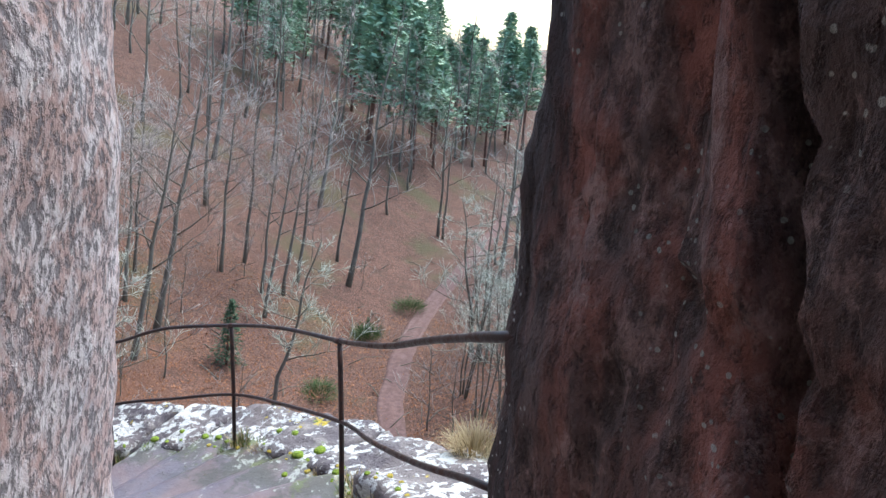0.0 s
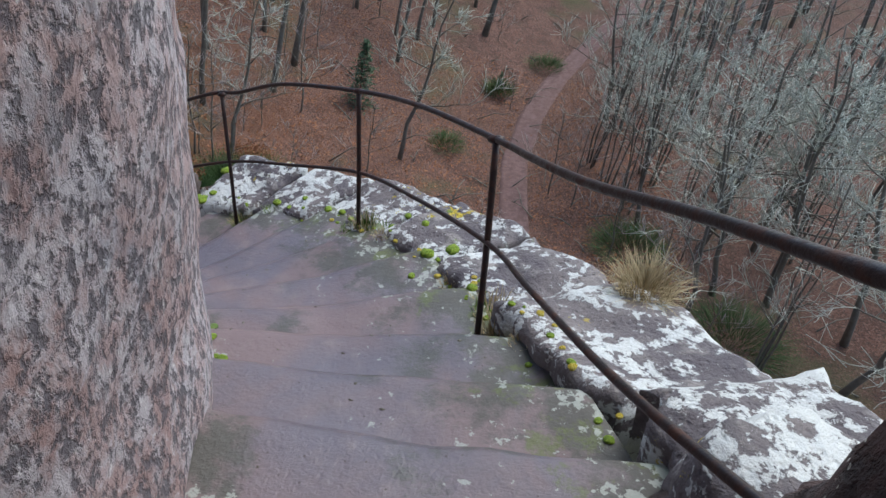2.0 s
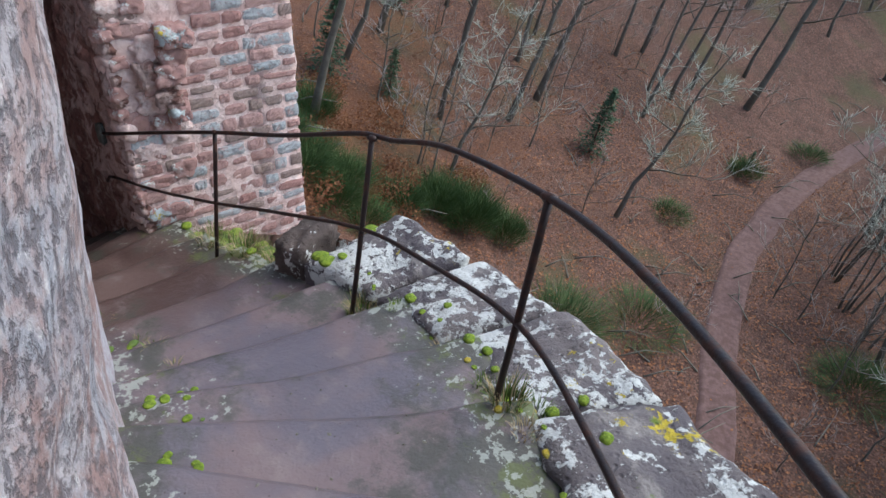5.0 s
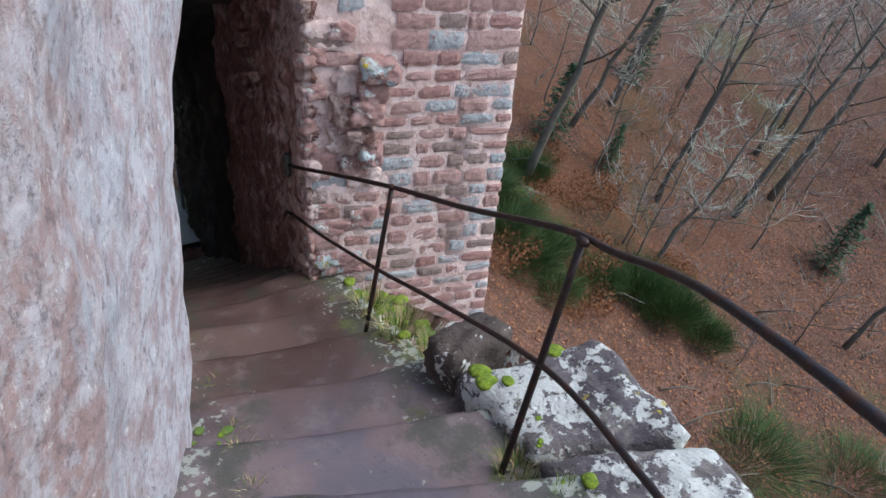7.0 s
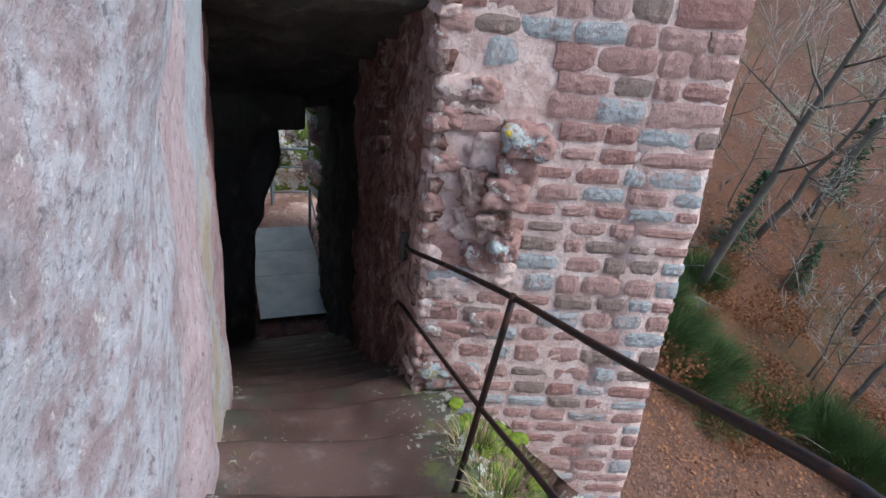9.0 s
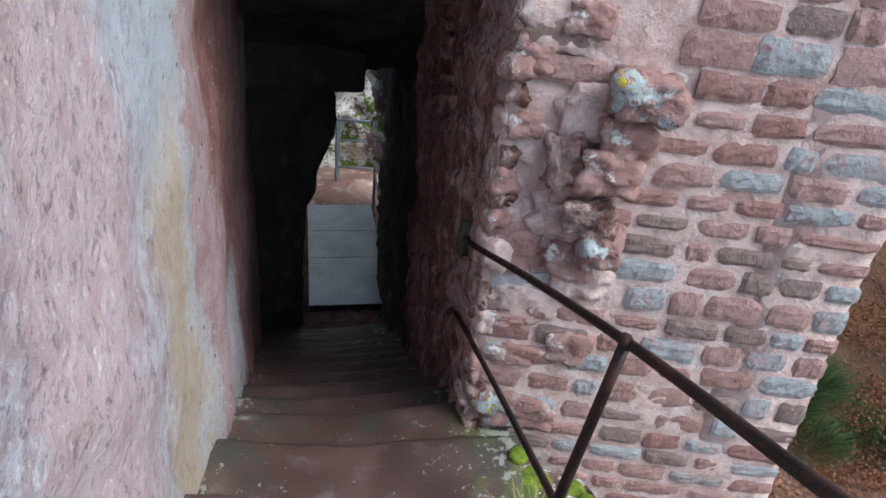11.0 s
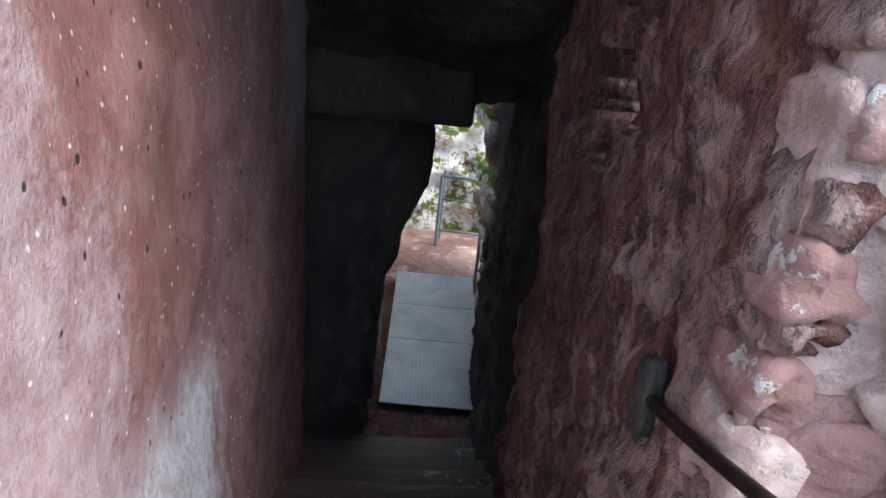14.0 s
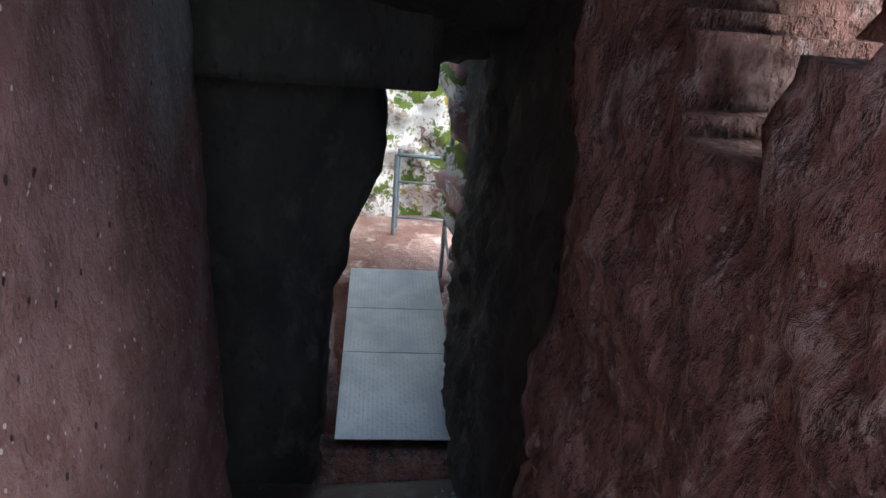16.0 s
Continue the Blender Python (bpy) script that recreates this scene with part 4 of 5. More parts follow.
def lump(name, centre, size, mat, seed=0.0, parent=None, amp=0.22, subdiv=3, turn=0.0, label="", category="", kind="", group=""):
    """An angular broken lump of stone, or a soft cushion when amp is small."""
    bm = bmesh.new()
    bmesh.ops.create_icosphere(bm, subdivisions=subdiv, radius=1.0)
    verts = []
    for v in bm.verts:
        d = v.co.normalized()
        box = max(abs(d.x), abs(d.y), abs(d.z))
        k = (1 / box) ** (0.8 if amp > 0.15 else 0.2) * (1 + ruffle(d, 1.3, amp, seed) + ruffle(d, 4.5, amp * 0.3, seed + 5))
        x, y, z = d.x * k * size[0], d.y * k * size[1], d.z * k * size[2]
        c, sn = math.cos(turn), math.sin(turn)
        verts.append((x * c - y * sn, x * sn + y * c, z))
    faces = [tuple(v.index for v in f.verts) for f in bm.faces]
    bm.free()
    ob = thing(name, verts, faces, mat, label, category, kind, group, parent)
    ob.location = centre
    return ob


M_CAP = rock_material("lichen_capped_stone", (0.28, 0.16, 0.15), (0.38, 0.23, 0.215), (0.48, 0.38, 0.37), lichen=0.5, yellow=0.42, streak=1.0, lichen_col=(0.42, 0.48, 0.50))
M_BARE = rock_material("bare_red_stone", (0.30, 0.17, 0.155), (0.42, 0.26, 0.24), (0.56, 0.44, 0.42), lichen=0.2, streak=1.0, bump=0.5)


def on_wall(s, z, out=0.0):
    p = DOOR + ALONG * s + FACE * out
    return (p[0], p[1], z)


WT = math.atan2(ALONG[1], ALONG[0])
for s, z, out, size, mat, seed in ((0.47, -0.93, 0.07, (0.12, 0.13, 0.075), M_CAP, 1), (0.44, -1.10, 0.04, (0.10, 0.09, 0.09), M_BARE, 5), (0.30, -1.30, 0.0, (0.10, 0.06, 0.085), M_BARE, 9), (0.42, -1.52, 0.04, (0.085, 0.10, 0.085), M_CAP, 13),
                                   (0.25, -0.72, -0.01, (0.08, 0.05, 0.06), M_BARE, 17), (0.40, -1.22, 0.05, (0.11, 0.10, 0.075), M_BARE, 53), (0.24, -1.20, 0.02, (0.07, 0.09, 0.10), M_REVEAL, 57), (0.36, -1.40, 0.04, (0.10, 0.10, 0.065), M_REVEAL, 61), (0.33, -1.62, 0.0, (0.09, 0.06, 0.07), M_BARE, 21), (0.10, -1.62, -0.02, (0.10, 0.05, 0.085), M_BARE, 25), (0.40, -2.05, -0.02, (0.10, 0.05, 0.075), M_BARE, 29), (0.17, -2.12, -0.02, (0.12, 0.045, 0.05), M_BARE, 33), (0.12, -1.95, -0.025, (0.09, 0.05, 0.03), M_BARE, 34),
                                   (0.22, -2.42, -0.015, (0.16, 0.06, 0.08), M_CAP, 37), (0.08, -1.1, -0.02, (0.06, 0.05, 0.05), M_BARE, 41), (0.07, -0.86, -0.02, (0.07, 0.05, 0.045), M_BARE, 45)):
    lump("stone", on_wall(s, z, out), size, mat, seed, masonry, 0.36, 4, WT)
for s, z, out, size, seed in ((0.36, -1.02, -0.01, (0.14, 0.06, 0.10), 3), (0.28, -1.45, -0.015, (0.13, 0.06, 0.09), 8), (0.40, -1.70, -0.015, (0.10, 0.06, 0.08), 12), (0.30, -1.22, -0.01, (0.09, 0.06, 0.07), 14), (0.16, -1.2, -0.03, (0.15, 0.045, 0.10), 15), (0.15, -0.75, -0.03, (0.13, 0.045, 0.09), 18), (0.2, -1.85, -0.03, (0.14, 0.045, 0.09), 22)):
    lump("mortar", on_wall(s, z, out), size, M_MORTAR, seed, masonry, 0.42, 4, WT)
# rough stone ends along the door's edge
r_edge = random.Random(11)
z_edge = -2.75
while z_edge < 0.3:
    hh = r_edge.uniform(0.06, 0.13)
    lump("stone", (DOOR[0] - 0.05 + r_edge.uniform(-0.03, 0.02), DOOR[1] + 0.035, z_edge), (0.085, r_edge.uniform(0.04, 0.06), hh * 0.6), r_edge.choice((M_BARE, M_REVEAL, M_MORTAR)), z_edge * 9, masonry, 0.34, 3)
    z_edge += hh * 1.15
lump("rail_socket", (-5.54, 4.85, -1.72), (0.04, 0.02, 0.085), plain("grey_cement", (0.045, 0.05, 0.045), (0.095, 0.10, 0.09), 20, 0.9), 3, None, 0.2, 3, 0, "grey cement patch holding the rail in the wall", "cement", "structure")

# ---- far side of the passage ----


def build_plate():
    plate = tagged(new("footbridge_plate"), "galvanised steel tread plate bridging the gap in sections", "plate")
    x0, x1, ya, yb, z = -8.84, -11.35, 4.19, 5.05, -4.2
    plate.location = (x0, ya, z)
    r = random.Random(3)
    cuts = (0.0, 1.02, 1.72, x0 - x1)
    for a, b in zip(cuts[:-1], cuts[1:]):
        bm = bmesh.new()
        bmesh.ops.create_cube(bm, size=1.0)
        for v in bm.verts:
            v.co = Vector((-(a + b) / 2 + v.co.x * (b - a - 0.006), (yb - ya) / 2 + v.co.y * (yb - ya), -0.006 + v.co.z * 0.012))
        bmesh.ops.bevel(bm, geom=bm.edges[:], offset=0.003, segments=1, affect="EDGES")
        me = bpy.data.meshes.new("sheet")
        bm.to_mesh(me)
        bm.free()
        me.materials.append(M_PLATE)
        ob = new("sheet", me)
        ob.parent = plate
    verts, faces = [], []
    for i in range(72):
        for j in range(26):
            cx, cy = -0.025 - i * 0.0342, 0.02 + j * 0.0325
            sgn = 1 if (i + j) % 2 else -1
            if noise.noise(Vector((cx * 3, cy * 3, 0))) < -0.25 and r.random() < 0.6:
                continue
            b = len(verts)
            c, s = math.cos(sgn * 0.785), math.sin(sgn * 0.785)
            for lx, ly, lz in ((-0.013, 0, 0), (0, -0.0042, 0), (0.013, 0, 0), (0, 0.0042, 0), (0, 0, 0.0028)):
                verts.append((cx + lx * c - ly * s, cy + lx * s + ly * c, lz))
            faces += [(b, b + 1, b + 4), (b + 1, b + 2, b + 4), (b + 2, b + 3, b + 4), (b + 3, b, b + 4)]
    thing("tread_pattern", verts, faces, M_PLATE, kind="stuff", parent=plate, smooth=False)


build_plate()


def straight_rail(name, label, posts, heights, ends, r=0.02):
    rail = tagged(new(name), label, "railing")
    rail.location = posts[0]
    o = np.array(posts[0])
    for p in posts:
        verts, faces = [], []
        tube(verts, faces, [np.array(p) - o, np.array(p) - o + np.array((0, 0, heights[-1]))], [r * 1.15] * 2, 8)
        thing("post", verts, faces, M_STEEL, parent=rail, smooth=False)
    for h in heights:
        verts, faces = [], []
        tube(verts, faces, [np.array(e) - o + np.array((0, 0, h)) for e in ends], [r * (1.1 if h == heights[-1] else 0.7)] * len(ends), 8)
        thing("rail", verts, faces, M_STEEL, parent=rail)


straight_rail("far_railing", "grey-blue steel railing before the mossy rock", [(-12.3, 4.62, -4.35), (-12.55, 4.66, -4.35)], (0.33, 0.75, 1.05), [(-12.3, 4.62, -4.35), (-12.35, 5.7, -4.4)])
straight_rail("side_railing", "grey-blue steel railing beside the footbridge", [(-9.75, 5.0, -4.2), (-11.2, 5.07, -4.2)], (0.55, 1.05, 1.62), [(-8.95, 4.97, -4.2), (-11.2, 5.07, -4.2)], 0.018)
vb, fb = [], []
box_into(vb, fb, (-10.3, 0, 0), (-8.95, 0.03, 0.22))
thing("kick_board", [(x, y + 5.03, z - 4.18) for x, y, z in vb], fb, M_BOARD, "pale weathered board along the plate's edge", "board", smooth=False)

rock_prism("rock_landing", [(-11.2, 2.8), (-11.2, 5.6), (-15, 6.5), (-15, 2.5)], -6.0, -4.24, M_PINKSLAB, "pinkish sandstone floor beyond the footbridge", step=0.09, amp=0.05, seed=21, kind="structure")
rock_prism("rock_sill", [(-8.45, 3.3), (-8.45, 5.1), (-8.95, 5.1), (-8.95, 3.3)], -6.0, -4.26, M_RED, "worn red rock under the plate's end", step=0.08, amp=0.03, seed=22, kind="structure")
lump("rock", (-9.9, 3.75, -4.45), (0.6, 0.38, 0.45), M_BARE, 4, None, 0.3, 4, 0.2, "broken red rock beside the footbridge", "rock")
OUT_RING = [(-12.4, 1.5), (-12.5, 3.4), (-12.75, 4.6), (-12.6, 5.6), (-12.8, 7.5), (-17, 8.0), (-17, 1.5)]
rock_prism("rock_outcrop", OUT_RING, -6.0, 0.6, M_OUTCROP, "bright sandstone outcrop with moss and lichen", step=0.08, amp=0.28, scale=1.3, seed=31, far=4, kind="structure", stretch=1.3)
r_st = random.Random(8)
for k in range(16):
    zz = -4.1 + k * 0.17
    lump("rock", (-9.62 - r_st.uniform(0, 0.5), 5.22 + r_st.uniform(-0.07, 0.05) - 0.012 * k, zz), (r_st.uniform(0.22, 0.4), r_st.uniform(0.12, 0.2), r_st.uniform(0.09, 0.14)), M_BARE if k % 3 else M_OUTCROP, k * 3.7, None, 0.3, 3, r_st.uniform(-0.3, 0.3), "broken sandstone block in the ruined wall", "stone", group="blocks of the ruined wall")
rock_prism("wall_ruin", [(-9.3, 5.05), (-9.3, 5.6), (-11.3, 6.0), (-11.3, 5.45)], -6.0, -1.3, M_BARE, "ruined rubble wall beside the footbridge", step=0.08, amp=0.07, seed=41, kind="structure")
rock_prism("rock_outside", [(-9.1, 2.2), (-9.1, 3.95), (-9.9, 3.55), (-13.2, 3.1), (-13.2, 2.2)], -6.0, -1.0, M_OUTCROP, "tall mossy rock wall beyond the passage", step=0.1, amp=0.12, seed=51, kind="structure")

# ---- moss, grass and lichen on the ledge ----
bpy.context.view_layer.update()


def drop(x, y, z=1.0):
    """The place on the steps, the ledge or the cliff under a plan point."""
    deps = bpy.context.evaluated_depsgraph_get()
    for _ in range(12):
        hit, place, _, _, ob, _ = scene.ray_cast(deps, Vector((x, y, z)), Vector((0, 0, -1)))
        if not hit or ob.name.split(".")[0] in ("step", "slab", "cliff"):
            return place if hit else Vector((x, y, z))
        z = place.z - 0.002
    return Vector((x, y, z))


def tuft(x, y, count, height, spread, mats, label, z=0.3, group="", lean=0.5, seed=0):
    """A clump of thin bent blades growing from one spot."""
    r = random.Random(seed)
    root = drop(x, y, z)
    top = tagged(new("grass_tuft"), label, "grass", group)
    top.location = root
    for part_no, mat in enumerate(mats):
        verts, faces = [], []
        for _ in range(count // len(mats)):
            a, q = r.uniform(0, 2 * math.pi), spread * math.sqrt(r.random())
            p = Vector((q * math.cos(a), q * math.sin(a), -0.02))
            b = a + r.uniform(-0.8, 0.8)
            out = Vector((math.cos(b), math.sin(b), 0)) * r.uniform(0.1, lean) * height
            h = height * r.uniform(0.5, 1.1)
            side = Vector((-math.sin(b), math.cos(b), 0)) * r.uniform(0.0022, 0.0042)
            k = len(verts)
            for f in (0, 0.4, 0.75, 1.0):
                c = p + out * f * f + Vector((0, 0, h * (f - 0.25 * f * f)))
                verts += [c - side * (1.05 - f), c + side * (1.05 - f)]
            faces += [(k + 2 * i, k + 2 * i + 1, k + 2 * i + 3, k + 2 * i + 2) for i in range(3)]
        thing("dry_blades" if part_no else "blades", verts, faces, mat, kind="stuff", parent=top)
    return top


tuft(-1.44, 4.10, 170, 0.16, 0.07, (M_GRASS, M_DRY), "green grass tuft at the foot of a rail post", seed=1)
tuft(-1.34, 4.17, 90, 0.13, 0.06, (M_GRASS,), "green grass tuft on the ledge", seed=2)
tuft(0.17, 3.30, 480, 0.20, 0.12, (M_DRY, M_DRY), "dry straw-coloured grass clump on the ledge", lean=0.9, seed=3)
tuft(-0.45, 2.98, 150, 0.17, 0.08, (M_DRY,), "dry grass at the foot of a rail post", seed=4)
tuft(-0.50, 3.2, 120, 0.15, 0.09, (M_DRY,), "dry grass in a joint of the ledge", seed=5)
tuft(-2.58, 4.55, 140, 0.15, 0.08, (M_GRASS, M_DRY), "green grass in the joint by a rail post", seed=6)
for i, (gx, gy) in enumerate(((-3.9, 4.82), (-4.1, 4.95), (-4.35, 4.88), (-3.75, 4.98), (-4.6, 5.0), (-4.3, 5.1), (-3.55, 4.85))):
    tuft(gx, gy, 150, 0.16, 0.12, (M_DRY, M_GRASS), "straggling grass at the foot of the rubble wall", group="grass by the wall", lean=0.9, seed=20 + i)


def cushion(x, y, s, seed, z=0.3, mat=None, flat=0.55, label="round bright green moss cushion on the stone", cat="moss"):
    p = drop(x, y, z)
    lump("moss_cushion", (p.x, p.y, p.z + s * 0.15), (s, s * 0.85, s * flat), mat or M_MOSSY, seed, None, 0.10, 3, seed, label, cat, "", "moss cushions")


for i, (mx, my, ms) in enumerate(((-0.94, 3.70, 0.040), (-0.83, 3.86, 0.042), (-1.83, 4.44, 0.032), (-1.72, 4.42, 0.026), (-1.30, 4.22, 0.03), (-1.22, 4.32, 0.026), (-2.32, 4.64, 0.034), (-2.1, 4.66, 0.022), (-1.05, 4.1, 0.028), (-0.62, 3.3, 0.028), (-1.62, 4.32, 0.02), (-0.98, 3.5, 0.022), (-0.55, 3.22, 0.02))):
    cushion(mx, my, ms, i)
r_m = random.Random(5)
for i in range(60):
    u = r_m.uniform(0.12, 0.66)
    p = along(RIM, u) * 0.9 + along(EDGE, u) * 0.1
    cushion(p[0] + r_m.uniform(-0.10, 0.06), p[1] + r_m.uniform(-0.10, 0.06), r_m.uniform(0.008, 0.02), 200 + i, flat=0.4, mat=M_MOSSY if i % 3 else M_YELLOW)
for i in range(70):
    z = r_m.choice((-0.72, -0.9, -1.0, -1.2, -1.36, -1.5, -1.85)) + r_m.uniform(-0.05, 0.05)
    a, b = at_height(INNER, z), at_height(OUTER, z)
    p = a + (a - b) * r_m.uniform(-0.06, 0.16)
    cushion(p[0], p[1], r_m.uniform(0.008, 0.028), 400 + i, flat=0.35, mat=M_MOSSY if i % 3 else M_GRASS, label="flat green moss at the foot of the rock")
for i in range(8):
    z = -1.7 - 0.09 * i
    a, b = at_height(INNER, z), at_height(OUTER, z)
    p = a + (b - a) * 0.06
    tuft(p[0], p[1], 30, 0.06, 0.05, (M_GRASS, M_DRY), "small weeds at the foot of the rock", group="weeds by the rock", lean=0.9, seed=500 + i)
for i in range(9):
    u = 0.16 + 0.055 * i
    p = along(RIM, u)
    tuft(p[0], p[1], 60, r_m.uniform(0.06, 0.11), 0.05, (M_DRY if i % 2 else M_GRASS,), "small grass tuft in a joint of the ledge", group="grass in the joints", seed=300 + i)
for i in range(46):
    mx, my = r_m.uniform(-4.9, -2.9), 0
    my = float(np.interp(-mx, -RIM[:, 0], RIM[:, 1])) + r_m.uniform(0.06, 0.5)
    cushion(mx, my, r_m.uniform(0.03, 0.075), 40 + i, mat=M_MOSSY if r_m.random() < 0.8 else M_GRASS, flat=0.4, label="shaggy yellow-green moss over the ledge")
lump("block", (-3.30, 4.84, -1.80), (0.12, 0.20, 0.17), rock_material("dark_brown_block", (0.045, 0.034, 0.03), (0.085, 0.062, 0.055), (0.13, 0.10, 0.09), lichen=0.2, moss=0.35, streak=1.0), 3, None, 0.2, 4, 0.15, "dark upright stone block at the end of the ledge", "stone")

# ---- forest ----


def bare_tree(seed, height, radius, lean, first=0.35, limbs=14, twigs=6, bend=0.25, stems=1, twig_mat=None, droop=0.0, sub=5):
    """A leafless tree: tapering trunk and limbs in one part, fine twigs in another."""
    r = random.Random(seed)
    wv, wf, tv, tf = [], [], [], []

    def branch(p, d, length, rad, depth):
        n = (4, 4, 3, 2)[depth]
        pts, q, dd = [p.copy()], p.copy(), d.copy()
        for i in range(n):
            dd = (dd + Vector((r.uniform(-1, 1), r.uniform(-1, 1), r.uniform(-0.6, 0.9) - droop)) * bend * 0.75).normalized()
            q = q + dd * length / n
            pts.append(q.copy())
        rads = [rad * (1 - 0.82 * i / n) for i in range(n + 1)]
        if depth < 2:
            tube(wv, wf, pts, rads, 5 if depth == 0 else 4)
        else:
            tube(tv, tf, pts, [max(0.016 if depth == 2 else 0.011, x) for x in rads], 3)
        if depth < 3:
            for _ in range((0, sub, twigs)[depth]):
                f = r.uniform(0.25, 1.0)
                i = min(int(f * n), n - 1)
                at = pts[i].lerp(pts[i + 1], f * n - i)
                side = Vector((r.uniform(-1, 1), r.uniform(-1, 1), r.uniform(-0.2, 0.8))).normalized()
                nd = ((pts[i + 1] - pts[i]).normalized() * 0.75 + side * 0.85).normalized()
                branch(at, nd, length * r.uniform(0.35, 0.6), rad * 0.42, depth + 1)

    for s in range(stems):
        ang = r.uniform(0, 6.28)
        off = Vector((math.cos(ang), math.sin(ang), 0)) * (0.5 * (stems > 1) * r.uniform(0.3, 1))
        h = height * r.uniform(0.8, 1.05) if stems > 1 else height
        le = Vector((lean[0], lean[1], 0)) + (off * 0.25 if stems > 1 else Vector())
        pts = []
        n = 9
        wob = Vector()
        for i in range(n + 1):
            f = i / n
            if i:
                wob += Vector((r.uniform(-1, 1), r.uniform(-1, 1), 0)) * 0.018 * h * bend * 2
            pts.append(off + Vector((0, 0, h * f - 0.6 * (i == 0))) + le * h * f + wob)
        rads = [0.78 * radius * (1.35 if i == 0 else 1) * (1 - 0.88 * i / n) + 0.012 for i in range(n + 1)]
        tube(wv, wf, pts, rads, 7)
        for k in range(limbs):
            f = first + (0.97 - first) * (k + r.random()) / limbs
            i = min(int(f * n), n - 1)
            at = pts[i].lerp(pts[i + 1], f * n - i)
            ang = k * 2.4 + r.uniform(-0.5, 0.5)
            d = Vector((math.cos(ang), math.sin(ang), r.uniform(0.15, 0.9))).normalized()
            branch(at, d, h * 0.30 * (1.15 - f) * r.uniform(0.7, 1.3) + 0.6, rads[i] * 0.42 + 0.008, 1)
    tree = tagged(new("bare_tree"), "leafless grey-barked beech on the leaf-covered slope", "tree", "trees on the slope")
    thing("trunk", wv, wf, M_BARK, parent=tree)
    thing("twigs", tv, tf, twig_mat or M_TWIG, kind="stuff", parent=tree)
    return tree


def conifer(seed, height, first, spread, mat, bark, name, label, group="", whorls=16, per=6, leaf=0.3, thin=0.3, droop=0.25, tips=7):
    """A conifer: trunk, and boughs carrying many small needle sprays."""
    r = random.Random(seed)
    tv, tf, nv, nf = [], [], [], []
    tube(tv, tf, [(0, 0, -0.5), (0.02 * height * r.uniform(-1, 1), 0, height * 0.5), (0, 0, height)], [height * 0.014 + 0.02, height * 0.010 + 0.01, 0.01], 7)
    for w in range(whorls):
        f = first + (1 - first) * w / whorls
        reach = spread * (1 - ((f - first) / (1 - first)) ** 1.25) * r.uniform(0.75, 1.1) + 0.08 * spread
        for b in range(per):
            a = b * 6.28 / per + w * 1.1 + r.uniform(-0.35, 0.35)
            L = reach * r.uniform(0.6, 1.15)
            base = Vector((0, 0, height * f + r.uniform(-0.02, 0.02) * height))
            tip = base + Vector((math.cos(a) * L, math.sin(a) * L, -droop * L + r.uniform(-0.1, 0.25) * L))
            tube(tv, tf, [base, base.lerp(tip, 0.5) + Vector((0, 0, 0.06 * L)), tip], [0.012 * height * 0.12 + 0.006, 0.006, 0.003], 3)
            for k in range(tips):
                c = base.lerp(tip, 0.25 + 0.78 * (k + r.random()) / tips) + Vector((r.uniform(-1, 1), r.uniform(-1, 1), r.uniform(-0.6, 0.6))) * leaf * 0.5
                d = Vector((math.cos(a) + r.uniform(-0.8, 0.8), math.sin(a) + r.uniform(-0.8, 0.8), r.uniform(-0.5, 0.5))).normalized() * leaf * r.uniform(0.7, 1.3)
                s = d.cross(Vector((r.uniform(-1, 1), r.uniform(-1, 1), 1))).normalized() * leaf * thin
                i = len(nv)
                nv += [c - d * 0.5, c - s * 0.6, c + d * 0.7, c + s * 0.6]
                nf.append((i, i + 1, i + 2, i + 3))
    tree = tagged(new(name), label, "tree", group)
    thing("trunk", tv, tf, bark, parent=tree)
    thing("needles", nv, nf, mat, kind="stuff", parent=tree)
    return tree


def place_copy(ob, x, y, spin, size, used):
    tilt = 1.0 if x < -8 else 0.45
    m = pose(x, y, ground_z(x, y) - 0.1) @ pose(0, 0, 0, -4 * tilt, 9 * tilt, 0) @ pose(0, 0, 0, 0, 0, spin) @ Matrix.Diagonal((size, size, size, 1))
    if ob.name in used:
        return copy_thing(ob, m)
    used.add(ob.name)
    ob.matrix_basis = m
    return ob


USED = set()
r_f = random.Random(12)
tall = [bare_tree(1, 17, 0.24, (0.10, 0.03), 0.35, 15, 7, 0.28), bare_tree(2, 15, 0.18, (0.05, -0.04), 0.45, 13, 7, 0.22), bare_tree(3, 16, 0.20, (0.0, 0.0), 0.4, 15, 7, 0.2)]
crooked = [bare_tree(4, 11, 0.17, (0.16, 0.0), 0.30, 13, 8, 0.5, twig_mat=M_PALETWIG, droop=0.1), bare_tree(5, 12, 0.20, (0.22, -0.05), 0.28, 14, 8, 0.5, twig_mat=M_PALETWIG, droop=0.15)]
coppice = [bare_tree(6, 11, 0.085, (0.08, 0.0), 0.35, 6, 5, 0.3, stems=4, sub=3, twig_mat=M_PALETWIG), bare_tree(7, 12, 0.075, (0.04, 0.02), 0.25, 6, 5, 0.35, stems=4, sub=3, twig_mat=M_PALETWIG)]
